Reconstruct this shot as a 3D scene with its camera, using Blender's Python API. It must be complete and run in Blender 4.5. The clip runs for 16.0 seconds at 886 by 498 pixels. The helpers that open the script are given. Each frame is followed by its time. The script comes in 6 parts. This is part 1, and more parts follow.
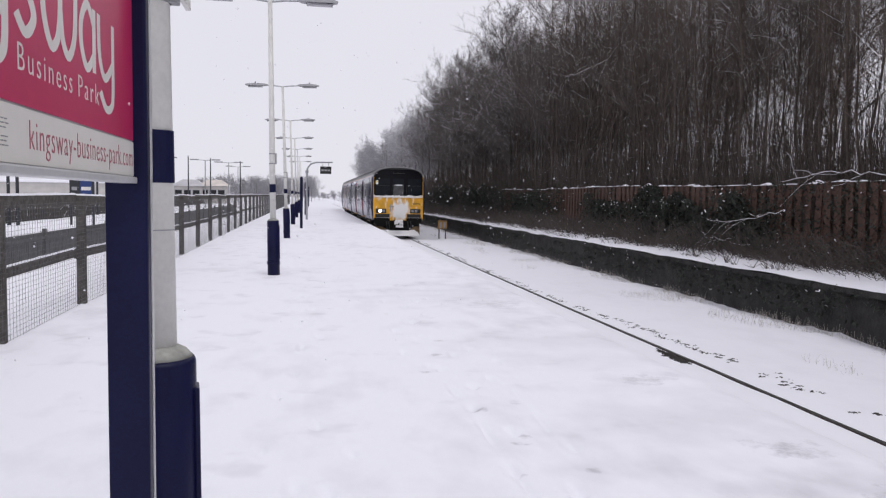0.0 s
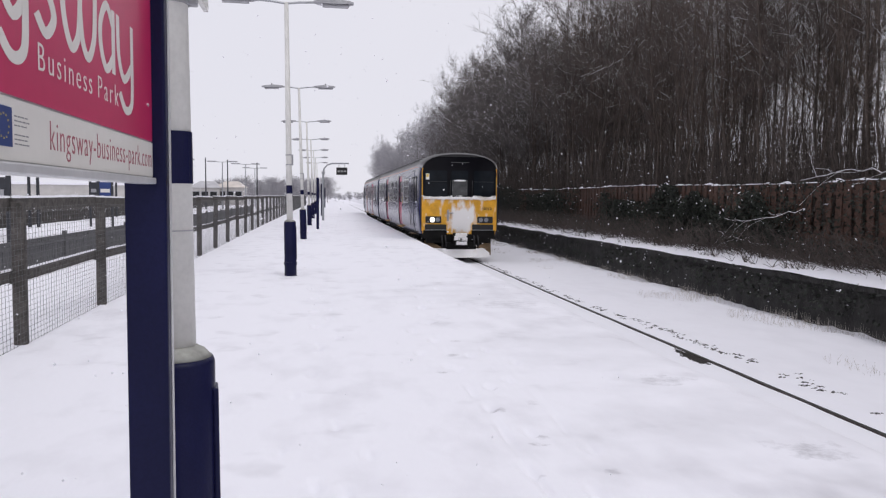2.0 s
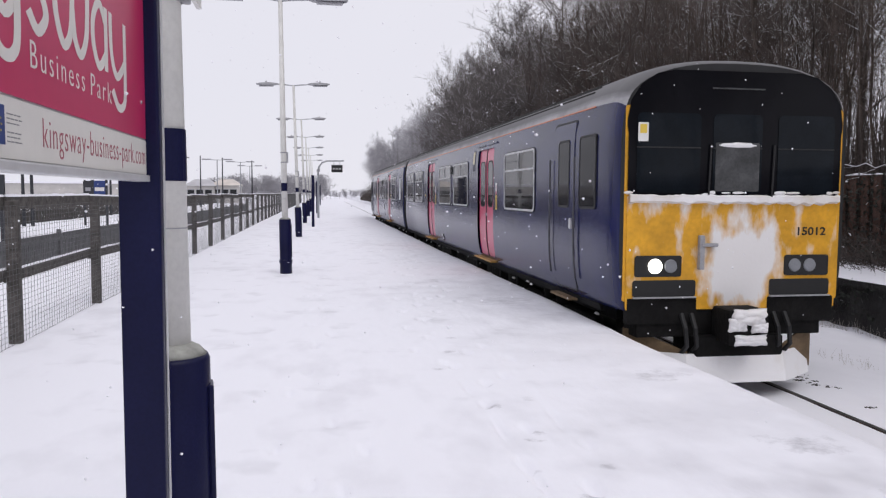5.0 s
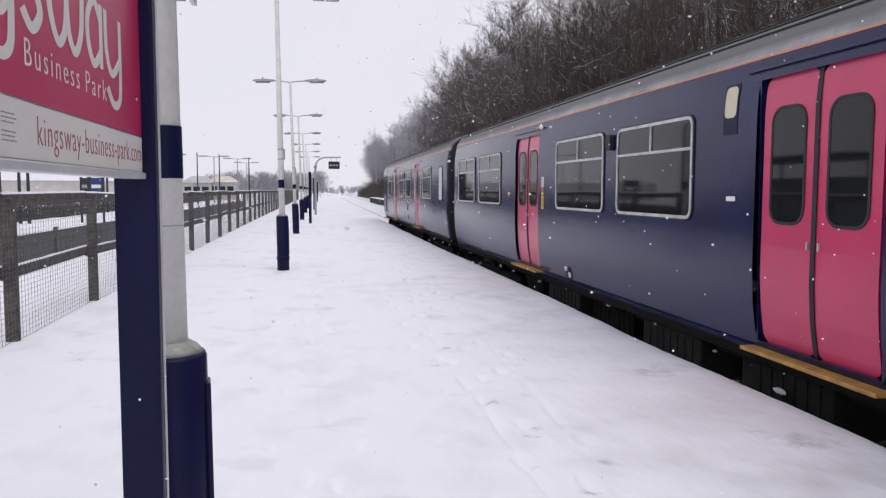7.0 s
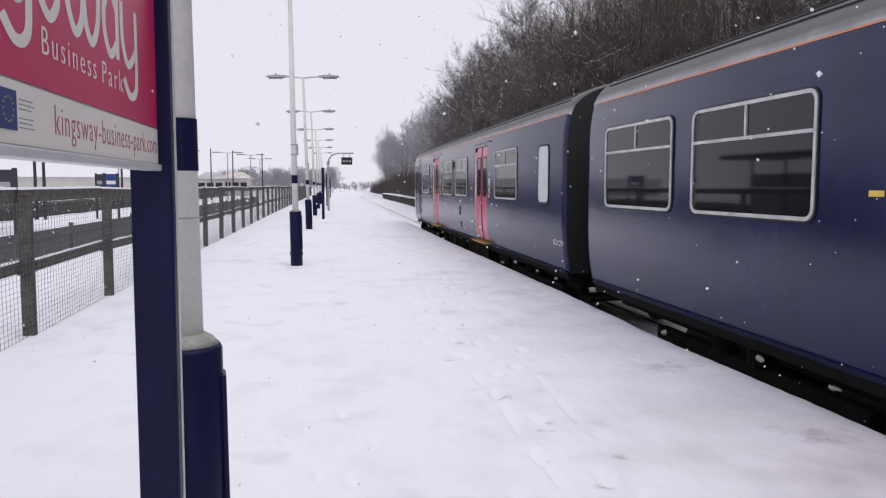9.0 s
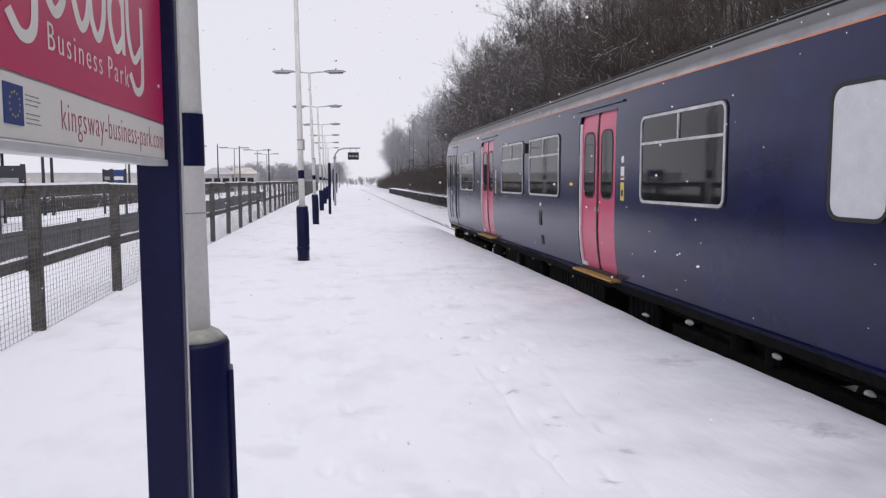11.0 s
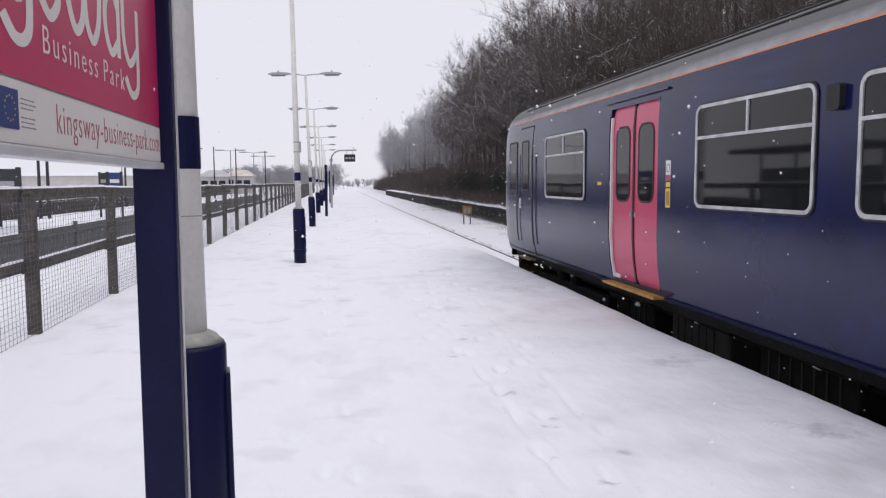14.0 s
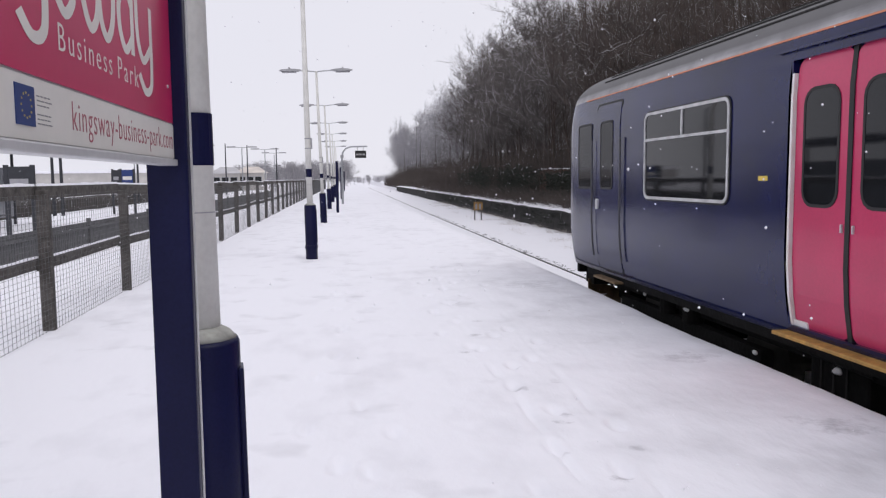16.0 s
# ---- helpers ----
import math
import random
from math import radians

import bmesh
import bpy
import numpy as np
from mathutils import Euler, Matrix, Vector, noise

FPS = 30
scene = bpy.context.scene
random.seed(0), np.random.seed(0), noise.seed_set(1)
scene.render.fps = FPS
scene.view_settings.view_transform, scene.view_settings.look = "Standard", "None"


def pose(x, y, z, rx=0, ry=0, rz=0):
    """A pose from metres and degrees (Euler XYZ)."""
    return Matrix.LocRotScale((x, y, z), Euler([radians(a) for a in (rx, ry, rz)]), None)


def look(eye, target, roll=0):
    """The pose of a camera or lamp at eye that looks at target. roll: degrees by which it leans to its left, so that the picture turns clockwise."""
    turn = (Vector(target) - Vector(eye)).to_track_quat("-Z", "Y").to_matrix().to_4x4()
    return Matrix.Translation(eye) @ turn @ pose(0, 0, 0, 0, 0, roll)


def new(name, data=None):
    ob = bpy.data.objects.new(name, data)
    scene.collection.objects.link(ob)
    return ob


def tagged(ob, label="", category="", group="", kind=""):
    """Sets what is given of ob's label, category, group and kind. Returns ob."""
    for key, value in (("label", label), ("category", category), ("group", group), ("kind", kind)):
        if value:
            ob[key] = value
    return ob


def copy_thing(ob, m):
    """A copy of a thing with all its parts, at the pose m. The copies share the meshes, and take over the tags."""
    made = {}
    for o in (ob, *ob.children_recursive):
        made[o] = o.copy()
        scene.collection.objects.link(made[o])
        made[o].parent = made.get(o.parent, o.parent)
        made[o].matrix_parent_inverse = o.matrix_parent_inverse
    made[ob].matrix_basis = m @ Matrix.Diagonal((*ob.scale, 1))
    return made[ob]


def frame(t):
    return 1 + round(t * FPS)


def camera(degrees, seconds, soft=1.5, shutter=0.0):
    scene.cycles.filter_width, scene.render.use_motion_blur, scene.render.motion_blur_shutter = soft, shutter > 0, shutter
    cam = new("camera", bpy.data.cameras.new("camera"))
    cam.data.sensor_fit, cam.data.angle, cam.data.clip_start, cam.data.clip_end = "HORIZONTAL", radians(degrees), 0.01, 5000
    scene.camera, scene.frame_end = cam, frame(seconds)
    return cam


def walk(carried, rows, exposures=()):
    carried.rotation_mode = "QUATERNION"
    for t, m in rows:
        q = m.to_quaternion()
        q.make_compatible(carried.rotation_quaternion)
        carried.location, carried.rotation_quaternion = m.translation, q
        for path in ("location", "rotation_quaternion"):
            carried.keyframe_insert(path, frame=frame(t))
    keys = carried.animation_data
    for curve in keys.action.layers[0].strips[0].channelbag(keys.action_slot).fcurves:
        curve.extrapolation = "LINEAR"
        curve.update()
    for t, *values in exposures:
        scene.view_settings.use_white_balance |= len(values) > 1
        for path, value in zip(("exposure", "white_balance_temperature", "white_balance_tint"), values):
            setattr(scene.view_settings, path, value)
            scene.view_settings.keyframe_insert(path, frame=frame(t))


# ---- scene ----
cam = camera(60.17, 16.0, soft=1.25)
EYE_ROWS = [  # seconds, eye, turn to the right, tilt, lean
    (0.0, (0.003, -0.009, 1.509), 10.83, -3.93, 0.84),
    (0.5, (0.003, -0.010, 1.509), 10.75, -4.02, 0.74),
    (1.0, (0.001, -0.005, 1.507), 10.32, -4.22, 0.77),
    (1.5, (-0.001, 0.001, 1.505), 9.71, -4.17, 0.66),
    (2.0, (-0.001, 0.001, 1.506), 9.63, -3.91, 0.57),
    (2.5, (0.000, -0.002, 1.505), 9.94, -3.85, 0.55),
    (3.0, (0.001, -0.001, 1.506), 10.18, -3.91, 0.61),
    (3.5, (0.002, -0.002, 1.507), 10.25, -3.92, 0.61),
    (4.0, (0.001, -0.004, 1.506), 10.16, -3.88, 0.51),
    (6.5, (0.004, -0.005, 1.503), 9.88, -4.55, 0.22),
    (7.0, (0.004, -0.004, 1.505), 10.15, -4.40, 0.18),
    (7.5, (0.002, -0.002, 1.503), 10.18, -4.34, 0.13),
    (8.0, (0.001, -0.000, 1.502), 9.99, -4.43, 0.17),
    (8.5, (-0.001, 0.002, 1.498), 9.69, -4.60, 0.10),
    (9.0, (-0.002, 0.005, 1.494), 9.21, -4.71, 0.10),
    (11.5, (-0.000, 0.004, 1.493), 8.67, -5.13, -0.05),
    (12.0, (-0.002, 0.001, 1.494), 8.65, -4.98, -0.00),
    (12.5, (0.001, 0.000, 1.496), 8.89, -4.78, -0.01),
    (13.0, (-0.000, 0.002, 1.497), 9.03, -4.65, -0.02),
    (13.5, (-0.001, 0.004, 1.496), 8.96, -4.65, -0.17),
    (14.0, (-0.000, 0.005, 1.494), 8.95, -4.98, -0.28),
    (14.5, (-0.001, 0.005, 1.493), 8.73, -5.22, -0.37),
    (15.0, (-0.003, 0.003, 1.492), 8.35, -5.22, -0.48),
    (15.5, (-0.004, 0.007, 1.493), 8.11, -5.22, -0.55),
    (16.0, (-0.004, 0.006, 1.493), 8.12, -5.28, -0.51),
]


def aim(eye, turn, tilt, lean):
    a, b = radians(turn), radians(tilt)
    way = Vector((math.sin(a) * math.cos(b), math.cos(a) * math.cos(b), math.sin(b)))
    return look(eye, Vector(eye) + way, lean)


walk(cam, [(t, aim(e, a, b, c)) for t, e, a, b, c in EYE_ROWS], [(0.0, 0.0), (4.0, 0.02), (6.5, 0.05), (16.0, 0.05)])

# ---- world and light ----
world = bpy.data.worlds.new("overcast_sky")
scene.world = world
world.use_nodes = True
wn, wl = world.node_tree.nodes, world.node_tree.links
wn.clear()
sky = wn.new("ShaderNodeTexSky")
sky.sky_type, sky.sun_disc = "NISHITA", False
sky.sun_elevation, sky.sun_rotation = radians(38), radians(150)
sky_bg = wn.new("ShaderNodeBackground")
sky_bg.inputs["Strength"].default_value = 0.05
wl.new(sky.outputs[0], sky_bg.inputs["Color"])
cloud_bg = wn.new("ShaderNodeBackground")
cloud_bg.inputs["Strength"].default_value = 0.83
tc = wn.new("ShaderNodeTexCoord")
cloud_noise = wn.new("ShaderNodeTexNoise")
cloud_noise.inputs["Scale"].default_value = 1.6
cloud_noise.inputs["Detail"].default_value = 3
wl.new(tc.outputs["Generated"], cloud_noise.inputs["Vector"])
cloud_ramp = wn.new("ShaderNodeValToRGB")
cloud_ramp.color_ramp.elements[0].position, cloud_ramp.color_ramp.elements[1].position = 0.25, 0.75
cloud_ramp.color_ramp.elements[0].color = (0.93, 0.925, 1.03, 1)
cloud_ramp.color_ramp.elements[1].color = (1.0, 0.985, 1.075, 1)
wl.new(cloud_noise.outputs["Fac"], cloud_ramp.inputs["Fac"])
wl.new(cloud_ramp.outputs["Color"], cloud_bg.inputs["Color"])
blend = wn.new("ShaderNodeMixShader")
blend.inputs[0].default_value = 0.95
wl.new(sky_bg.outputs[0], blend.inputs[1])
wl.new(cloud_bg.outputs[0], blend.inputs[2])
wout = wn.new("ShaderNodeOutputWorld")
wl.new(blend.outputs[0], wout.inputs["Surface"])

sun = new("sun", bpy.data.lights.new("sun", "SUN"))
sun.data.energy, sun.data.angle, sun.data.color = 0.85, radians(35), (1.0, 0.98, 0.97)
sun.matrix_world = look((0, 0, 50), (0 - 20, 30, 0))

# ---- materials ----


def mat(name, color, rough=0.6, metal=0.0, vary=0.12, scale=8.0, bump=0.0, bump_scale=40.0, dark=None, spec=0.5, coat=0.0, island=0.0):
    """A surface with a base colour, blotches of a second tone at one scale and grain and relief at another."""
    m = bpy.data.materials.new(name)
    m.use_nodes = True
    n, l = m.node_tree.nodes, m.node_tree.links
    b = n["Principled BSDF"]
    b.inputs["Roughness"].default_value, b.inputs["Metallic"].default_value = rough, metal
    b.inputs["Specular IOR Level"].default_value = spec
    b.inputs["Coat Weight"].default_value = coat
    co = n.new("ShaderNodeTexCoord")
    big, fine = n.new("ShaderNodeTexNoise"), n.new("ShaderNodeTexNoise")
    big.inputs["Scale"].default_value, big.inputs["Detail"].default_value = scale, 5
    fine.inputs["Scale"].default_value, fine.inputs["Detail"].default_value = bump_scale, 4
    for x in (big, fine):
        l.new(co.outputs["Object"], x.inputs["Vector"])
    ramp = n.new("ShaderNodeValToRGB")
    ramp.color_ramp.elements[0].position, ramp.color_ramp.elements[1].position = 0.3, 0.7
    lo = dark if dark else [c * (1 - vary) for c in color]
    hi = [min(1, c * (1 + vary * 0.5)) for c in color]
    ramp.color_ramp.elements[0].color, ramp.color_ramp.elements[1].color = (*lo, 1), (*hi, 1)
    l.new(big.outputs["Fac"], ramp.inputs["Fac"])
    mix = n.new("ShaderNodeMix")
    mix.data_type, mix.blend_type = "RGBA", "MULTIPLY"
    mix.inputs["Factor"].default_value = min(1.0, vary * 2)
    grain = n.new("ShaderNodeValToRGB")
    grain.color_ramp.elements[0].color, grain.color_ramp.elements[1].color = (0.7, 0.7, 0.7, 1), (1, 1, 1, 1)
    grain.color_ramp.elements[0].position, grain.color_ramp.elements[1].position = 0.3, 0.6
    l.new(fine.outputs["Fac"], grain.inputs["Fac"])
    l.new(ramp.outputs["Color"], mix.inputs["A"])
    l.new(grain.outputs["Color"], mix.inputs["B"])
    last = mix.outputs["Result"]
    if island:
        geo = n.new("ShaderNodeNewGeometry")
        hsv = n.new("ShaderNodeHueSaturation")
        mr = n.new("ShaderNodeMapRange")
        mr.inputs["To Min"].default_value, mr.inputs["To Max"].default_value = 1 - island, 1 + island
        l.new(geo.outputs["Random Per Island"], mr.inputs["Value"])
        l.new(mr.outputs["Result"], hsv.inputs["Value"])
        l.new(last, hsv.inputs["Color"])
        last = hsv.outputs["Color"]
    l.new(last, b.inputs["Base Color"])
    if bump:
        bp = n.new("ShaderNodeBump")
        bp.inputs["Strength"].default_value, bp.inputs["Distance"].default_value = bump, 0.02
        l.new(fine.outputs["Fac"], bp.inputs["Height"])
        l.new(bp.outputs["Normal"], b.inputs["Normal"])
    return m


def plain(name, color, rough=0.5, metal=0.0, glow=0.0):
    m = bpy.data.materials.new(name)
    m.use_nodes = True
    b = m.node_tree.nodes["Principled BSDF"]
    b.inputs["Base Color"].default_value = (*color, 1)
    b.inputs["Roughness"].default_value, b.inputs["Metallic"].default_value = rough, metal
    if glow:
        b.inputs["Emission Color"].default_value = (*color, 1)
        b.inputs["Emission Strength"].default_value = glow
    return m


def snow_material(name, tint=(0.86, 0.855, 0.90), dirt=(0.60, 0.59, 0.63), amount=0.35):
    """Trodden snow: soft drifts, thin grey patches where the ground shows through, fine crust."""
    m = bpy.data.materials.new(name)
    m.use_nodes = True
    n, l = m.node_tree.nodes, m.node_tree.links
    b = n["Principled BSDF"]
    b.inputs["Roughness"].default_value = 0.75
    b.inputs["Specular IOR Level"].default_value = 0.25
    co = n.new("ShaderNodeTexCoord")
    mp = n.new("ShaderNodeMapping")
    mp.inputs["Scale"].default_value = (1.0, 0.55, 1.0)
    l.new(co.outputs["Object"], mp.inputs["Vector"])
    nz = []
    for sc, det in ((0.45, 6), (2.6, 6), (14.0, 5), (70.0, 3)):
        x = n.new("ShaderNodeTexNoise")
        x.inputs["Scale"].default_value, x.inputs["Detail"].default_value = sc, det
        l.new(mp.outputs["Vector"], x.inputs["Vector"])
        nz.append(x)
    mul = n.new("ShaderNodeMath")
    mul.operation = "MULTIPLY"
    l.new(nz[0].outputs["Fac"], mul.inputs[0])
    l.new(nz[1].outputs["Fac"], mul.inputs[1])
    ramp = n.new("ShaderNodeValToRGB")
    ramp.color_ramp.elements[0].position, ramp.color_ramp.elements[1].position = 0.25, 0.42
    ramp.color_ramp.elements[0].color, ramp.color_ramp.elements[1].color = (0, 0, 0, 1), (1, 1, 1, 1)
    l.new(mul.outputs[0], ramp.inputs["Fac"])
    k = n.new("ShaderNodeMath")
    k.operation = "MULTIPLY"
    k.inputs[1].default_value = amount
    l.new(ramp.outputs["Color"], k.inputs[0])
    mix = n.new("ShaderNodeMix")
    mix.data_type = "RGBA"
    mix.inputs["A"].default_value, mix.inputs["B"].default_value = (*tint, 1), (*dirt, 1)
    l.new(k.outputs[0], mix.inputs["Factor"])
    l.new(mix.outputs["Result"], b.inputs["Base Color"])
    add = n.new("ShaderNodeMath")
    add.operation = "ADD"
    half = n.new("ShaderNodeMath")
    half.operation = "MULTIPLY"
    half.inputs[1].default_value = 0.25
    l.new(nz[3].outputs["Fac"], half.inputs[0])
    l.new(nz[2].outputs["Fac"], add.inputs[0])
    l.new(half.outputs[0], add.inputs[1])
    bp = n.new("ShaderNodeBump")
    bp.inputs["Strength"].default_value, bp.inputs["Distance"].default_value = 0.22, 0.03
    l.new(add.outputs[0], bp.inputs["Height"])
    l.new(bp.outputs["Normal"], b.inputs["Normal"])
    return m


def grey_patches(m, spots):
    """Ragged grey patches: scuffed wet slush, print shade put into the colour, broad grey tone."""
    n, l = m.node_tree.nodes, m.node_tree.links
    b = n["Principled BSDF"]
    last = b.inputs["Base Color"].links[0].from_socket
    co, nz = n.new("ShaderNodeTexCoord"), n.new("ShaderNodeTexNoise")
    nz.inputs["Scale"].default_value, nz.inputs["Detail"].default_value = 6.5, 9
    nz.inputs["Roughness"].default_value = 0.68
    mp = n.new("ShaderNodeMapping")
    mp.inputs["Scale"].default_value = (1.0, 1.0, 1.0)
    l.new(co.outputs["Object"], mp.inputs["Vector"])
    l.new(mp.outputs["Vector"], nz.inputs["Vector"])
    soft = n.new("ShaderNodeTexNoise")
    soft.inputs["Scale"].default_value, soft.inputs["Detail"].default_value = 1.6, 3
    l.new(mp.outputs["Vector"], soft.inputs["Vector"])
    for x, y, r, k in spots:
        dist = n.new("ShaderNodeVectorMath")
        dist.operation = "DISTANCE"
        dist.inputs[1].default_value = (x, y, 0)
        l.new(co.outputs["Object"], dist.inputs[0])
        fall = n.new("ShaderNodeMapRange")
        fall.inputs["From Min"].default_value, fall.inputs["From Max"].default_value = 0, r
        fall.inputs["To Min"].default_value, fall.inputs["To Max"].default_value = 0.22, -0.25
        l.new(dist.outputs["Value"], fall.inputs["Value"])
        add = n.new("ShaderNodeMath")
        l.new((nz if r < 1.5 else soft).outputs["Fac"], add.inputs[0])
        l.new(fall.outputs["Result"], add.inputs[1])
        ramp = n.new("ShaderNodeMapRange")
        ramp.inputs["From Min"].default_value, ramp.inputs["From Max"].default_value = (0.52, 0.85) if r < 1.5 else (0.36, 0.70)
        ramp.inputs["To Max"].default_value = k
        l.new(add.outputs[0], ramp.inputs["Value"])
        mix = n.new("ShaderNodeMix")
        mix.data_type = "RGBA"
        mix.inputs["B"].default_value = (0.20, 0.19, 0.21, 1)
        l.new(last, mix.inputs["A"])
        l.new(ramp.outputs["Result"], mix.inputs["Factor"])
        last = mix.outputs["Result"]
    l.new(last, b.inputs["Base Color"])


SNOW = snow_material("trodden_snow", dirt=(0.56, 0.55, 0.59), amount=0.33)
# Spots: slush patches, shade of prints put into colour, broad grey near the edge.
grey_patches(SNOW, ((2.87, 5.9, 0.5, 0.5), (2.92, 4.07, 0.46, 0.6), (2.75, 10.4, 1.1, 0.3), (1.36, 8.95, 0.22, 0.7), (1.33, 4.4, 0.14, 0.9), (1.40, 4.55, 0.12, 0.7), (1.38, 3.53, 0.13, 0.9), (1.10, 6.4, 0.14, 0.6), (3.1, 3.2, 0.5, 0.6), (1.28, 5.2, 0.13, 0.6), (1.42, 5.8, 0.12, 0.5), (1.30, 7.1, 0.16, 0.5), (1.47, 7.8, 0.15, 0.5), (1.22, 3.9, 0.10, 0.6), (1.62, 3.9, 0.10, 0.5), (2.9, 4.6, 2.0, 0.15), (2.9, 7.6, 2.2, 0.13), (2.7, 11.5, 2.6, 0.11), (3.0, 2.6, 1.8, 0.16), (0.41, 10.2, 0.12, 0.6), (1.57, 5.31, 0.16, 0.4)))
FRESH = snow_material("fresh_snow", amount=0.12)
NAVY = mat("navy_paint", (0.009, 0.010, 0.045), 0.35, vary=0.25, scale=3, bump=0.05, bump_scale=120, spec=0.15)
WHITE_PAINT = mat("white_paint", (0.70, 0.69, 0.66), 0.45, vary=0.12, scale=4, bump=0.05, bump_scale=60)
GREY_METAL = mat("galvanised_steel", (0.42, 0.43, 0.45), 0.45, 0.7, vary=0.2, scale=9)
LAMP_GREY = mat("lamp_grey", (0.34, 0.34, 0.36), 0.5, vary=0.15, scale=12)
WOOD = mat("weathered_wood", (0.105, 0.095, 0.088), 0.9, vary=0.55, scale=14, bump=0.5, bump_scale=60)
WIRE = mat("wire", (0.16, 0.16, 0.165), 0.6, 0.4, vary=0.3)
CONCRETE = mat("old_concrete", (0.20, 0.19, 0.18), 0.9, vary=0.4, scale=2.5, bump=0.5, bump_scale=30)
MOSSY = mat("mossy_black_stone", (0.035, 0.033, 0.032), 0.95, vary=0.6, scale=3.0, bump=0.9, bump_scale=18)
FENCE_BROWN = mat("brown_stained_boards", (0.095, 0.050, 0.036), 0.85, vary=0.4, scale=8, bump=0.4, bump_scale=50)
RAIL = mat("rusty_rail", (0.06, 0.045, 0.04), 0.5, 0.6, vary=0.3, scale=20)
RAIL_TOP = mat("worn_rail_head", (0.14, 0.135, 0.13), 0.4, 0.8, vary=0.2, scale=20)
BARK = mat("wet_bark", (0.105, 0.088, 0.078), 0.9, vary=0.4, scale=6, bump=0.6, bump_scale=30)
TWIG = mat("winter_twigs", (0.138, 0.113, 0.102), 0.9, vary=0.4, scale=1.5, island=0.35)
# Next two twig tones have distance haze put into their colour.
PALE_TWIG = mat("haze_pale_twigs", (0.38, 0.37, 0.39), 0.9, vary=0.3, scale=1.5, island=0.3)
MID_TWIG = mat("half_haze_twigs", (0.165, 0.147, 0.142), 0.9, vary=0.4, scale=1.5, island=0.35)
STEM = mat("lit_stem_bark", (0.115, 0.088, 0.074), 0.9, vary=0.5, scale=2.5, bump=0.5, bump_scale=25, island=0.45)
BRUSH = mat("brown_brush", (0.10, 0.082, 0.074), 0.95, vary=0.5, scale=1.2, island=0.4)
IVY = mat("ivy_leaves", (0.034, 0.040, 0.030), 0.7, vary=0.5, scale=3, island=0.4)
DRY_GRASS = mat("dry_grass", (0.48, 0.44, 0.40), 0.9, vary=0.3, scale=5, island=0.3)
EARTH = mat("dark_earth", (0.05, 0.045, 0.042), 0.95, vary=0.4, scale=2, bump=0.5, bump_scale=20)

# ---- helpers of this scene ----


def bend(y):
    """How far the line has swung to the right at a distance y along it."""
    return 0.022 * (math.sqrt(y * y + 30.0 * 30.0) - 30.0)


def bend_angle(y):
    return math.degrees(math.atan(0.022 * y / math.sqrt(y * y + 30.0 * 30.0)))


def part(name, bm, material, parent=None, label="", smooth=False):
    me = bpy.data.meshes.new(name)
    bm.normal_update()
    bm.to_mesh(me)
    bm.free()
    for mm in (material if isinstance(material, (list, tuple)) else [material]):
        me.materials.append(mm)
    if smooth:
        me.shade_smooth()
    ob = new(name, me)
    if parent:
        ob.parent = parent
    if label:
        ob["label"] = label
    return ob


def share(name, mesh, parent, m):
    ob = new(name, mesh)
    ob.parent = parent
    ob.matrix_basis = m
    return ob


def thing(name, m, label, category, group=""):
    ob = new(name)
    ob.empty_display_size = 0.2
    ob.matrix_basis = m
    return tagged(ob, label, category, group)


def box(bm, x0, y0, z0, x1, y1, z1, bevel=0.0):
    v = [bm.verts.new(p) for p in ((x0, y0, z0), (x1, y0, z0), (x1, y1, z0), (x0, y1, z0), (x0, y0, z1), (x1, y0, z1), (x1, y1, z1), (x0, y1, z1))]
    f = [bm.faces.new([v[i] for i in q]) for q in ((3, 2, 1, 0), (4, 5, 6, 7), (0, 1, 5, 4), (1, 2, 6, 5), (2, 3, 7, 6), (3, 0, 4, 7))]
    if bevel:
        es = list({e for q in f for e in q.edges})
        bmesh.ops.bevel(bm, geom=es, offset=bevel, segments=2, affect="EDGES", profile=0.6)
    return bm


def boxed(*a, bevel=0.0):
    return box(bmesh.new(), *a, bevel=bevel)


def tube(bm, points, radii, sides=8, cap=True):
    """A tapered tube through points."""
    rings = []
    n = len(points)
    for i, p in enumerate(points):
        p = Vector(p)
        d = Vector(points[min(i + 1, n - 1)]) - Vector(points[max(i - 1, 0)])
        d.normalize()
        a = d.orthogonal().normalized() if abs(d.z) < 0.99 else Vector((1, 0, 0))
        b = d.cross(a)
        r = radii[i] if isinstance(radii, (list, tuple)) else radii
        rings.append([bm.verts.new(p + r * (math.cos(2 * math.pi * k / sides) * a + math.sin(2 * math.pi * k / sides) * b)) for k in range(sides)])
    for r0, r1 in zip(rings, rings[1:]):
        for k in range(sides):
            bm.faces.new((r0[k], r0[(k + 1) % sides], r1[(k + 1) % sides], r1[k]))
    if cap:
        bm.faces.new(rings[0][::-1])
        bm.faces.new(rings[-1])
    return bm


def tubed(points, radii, sides=8, cap=True):
    return tube(bmesh.new(), points, radii, sides, cap)


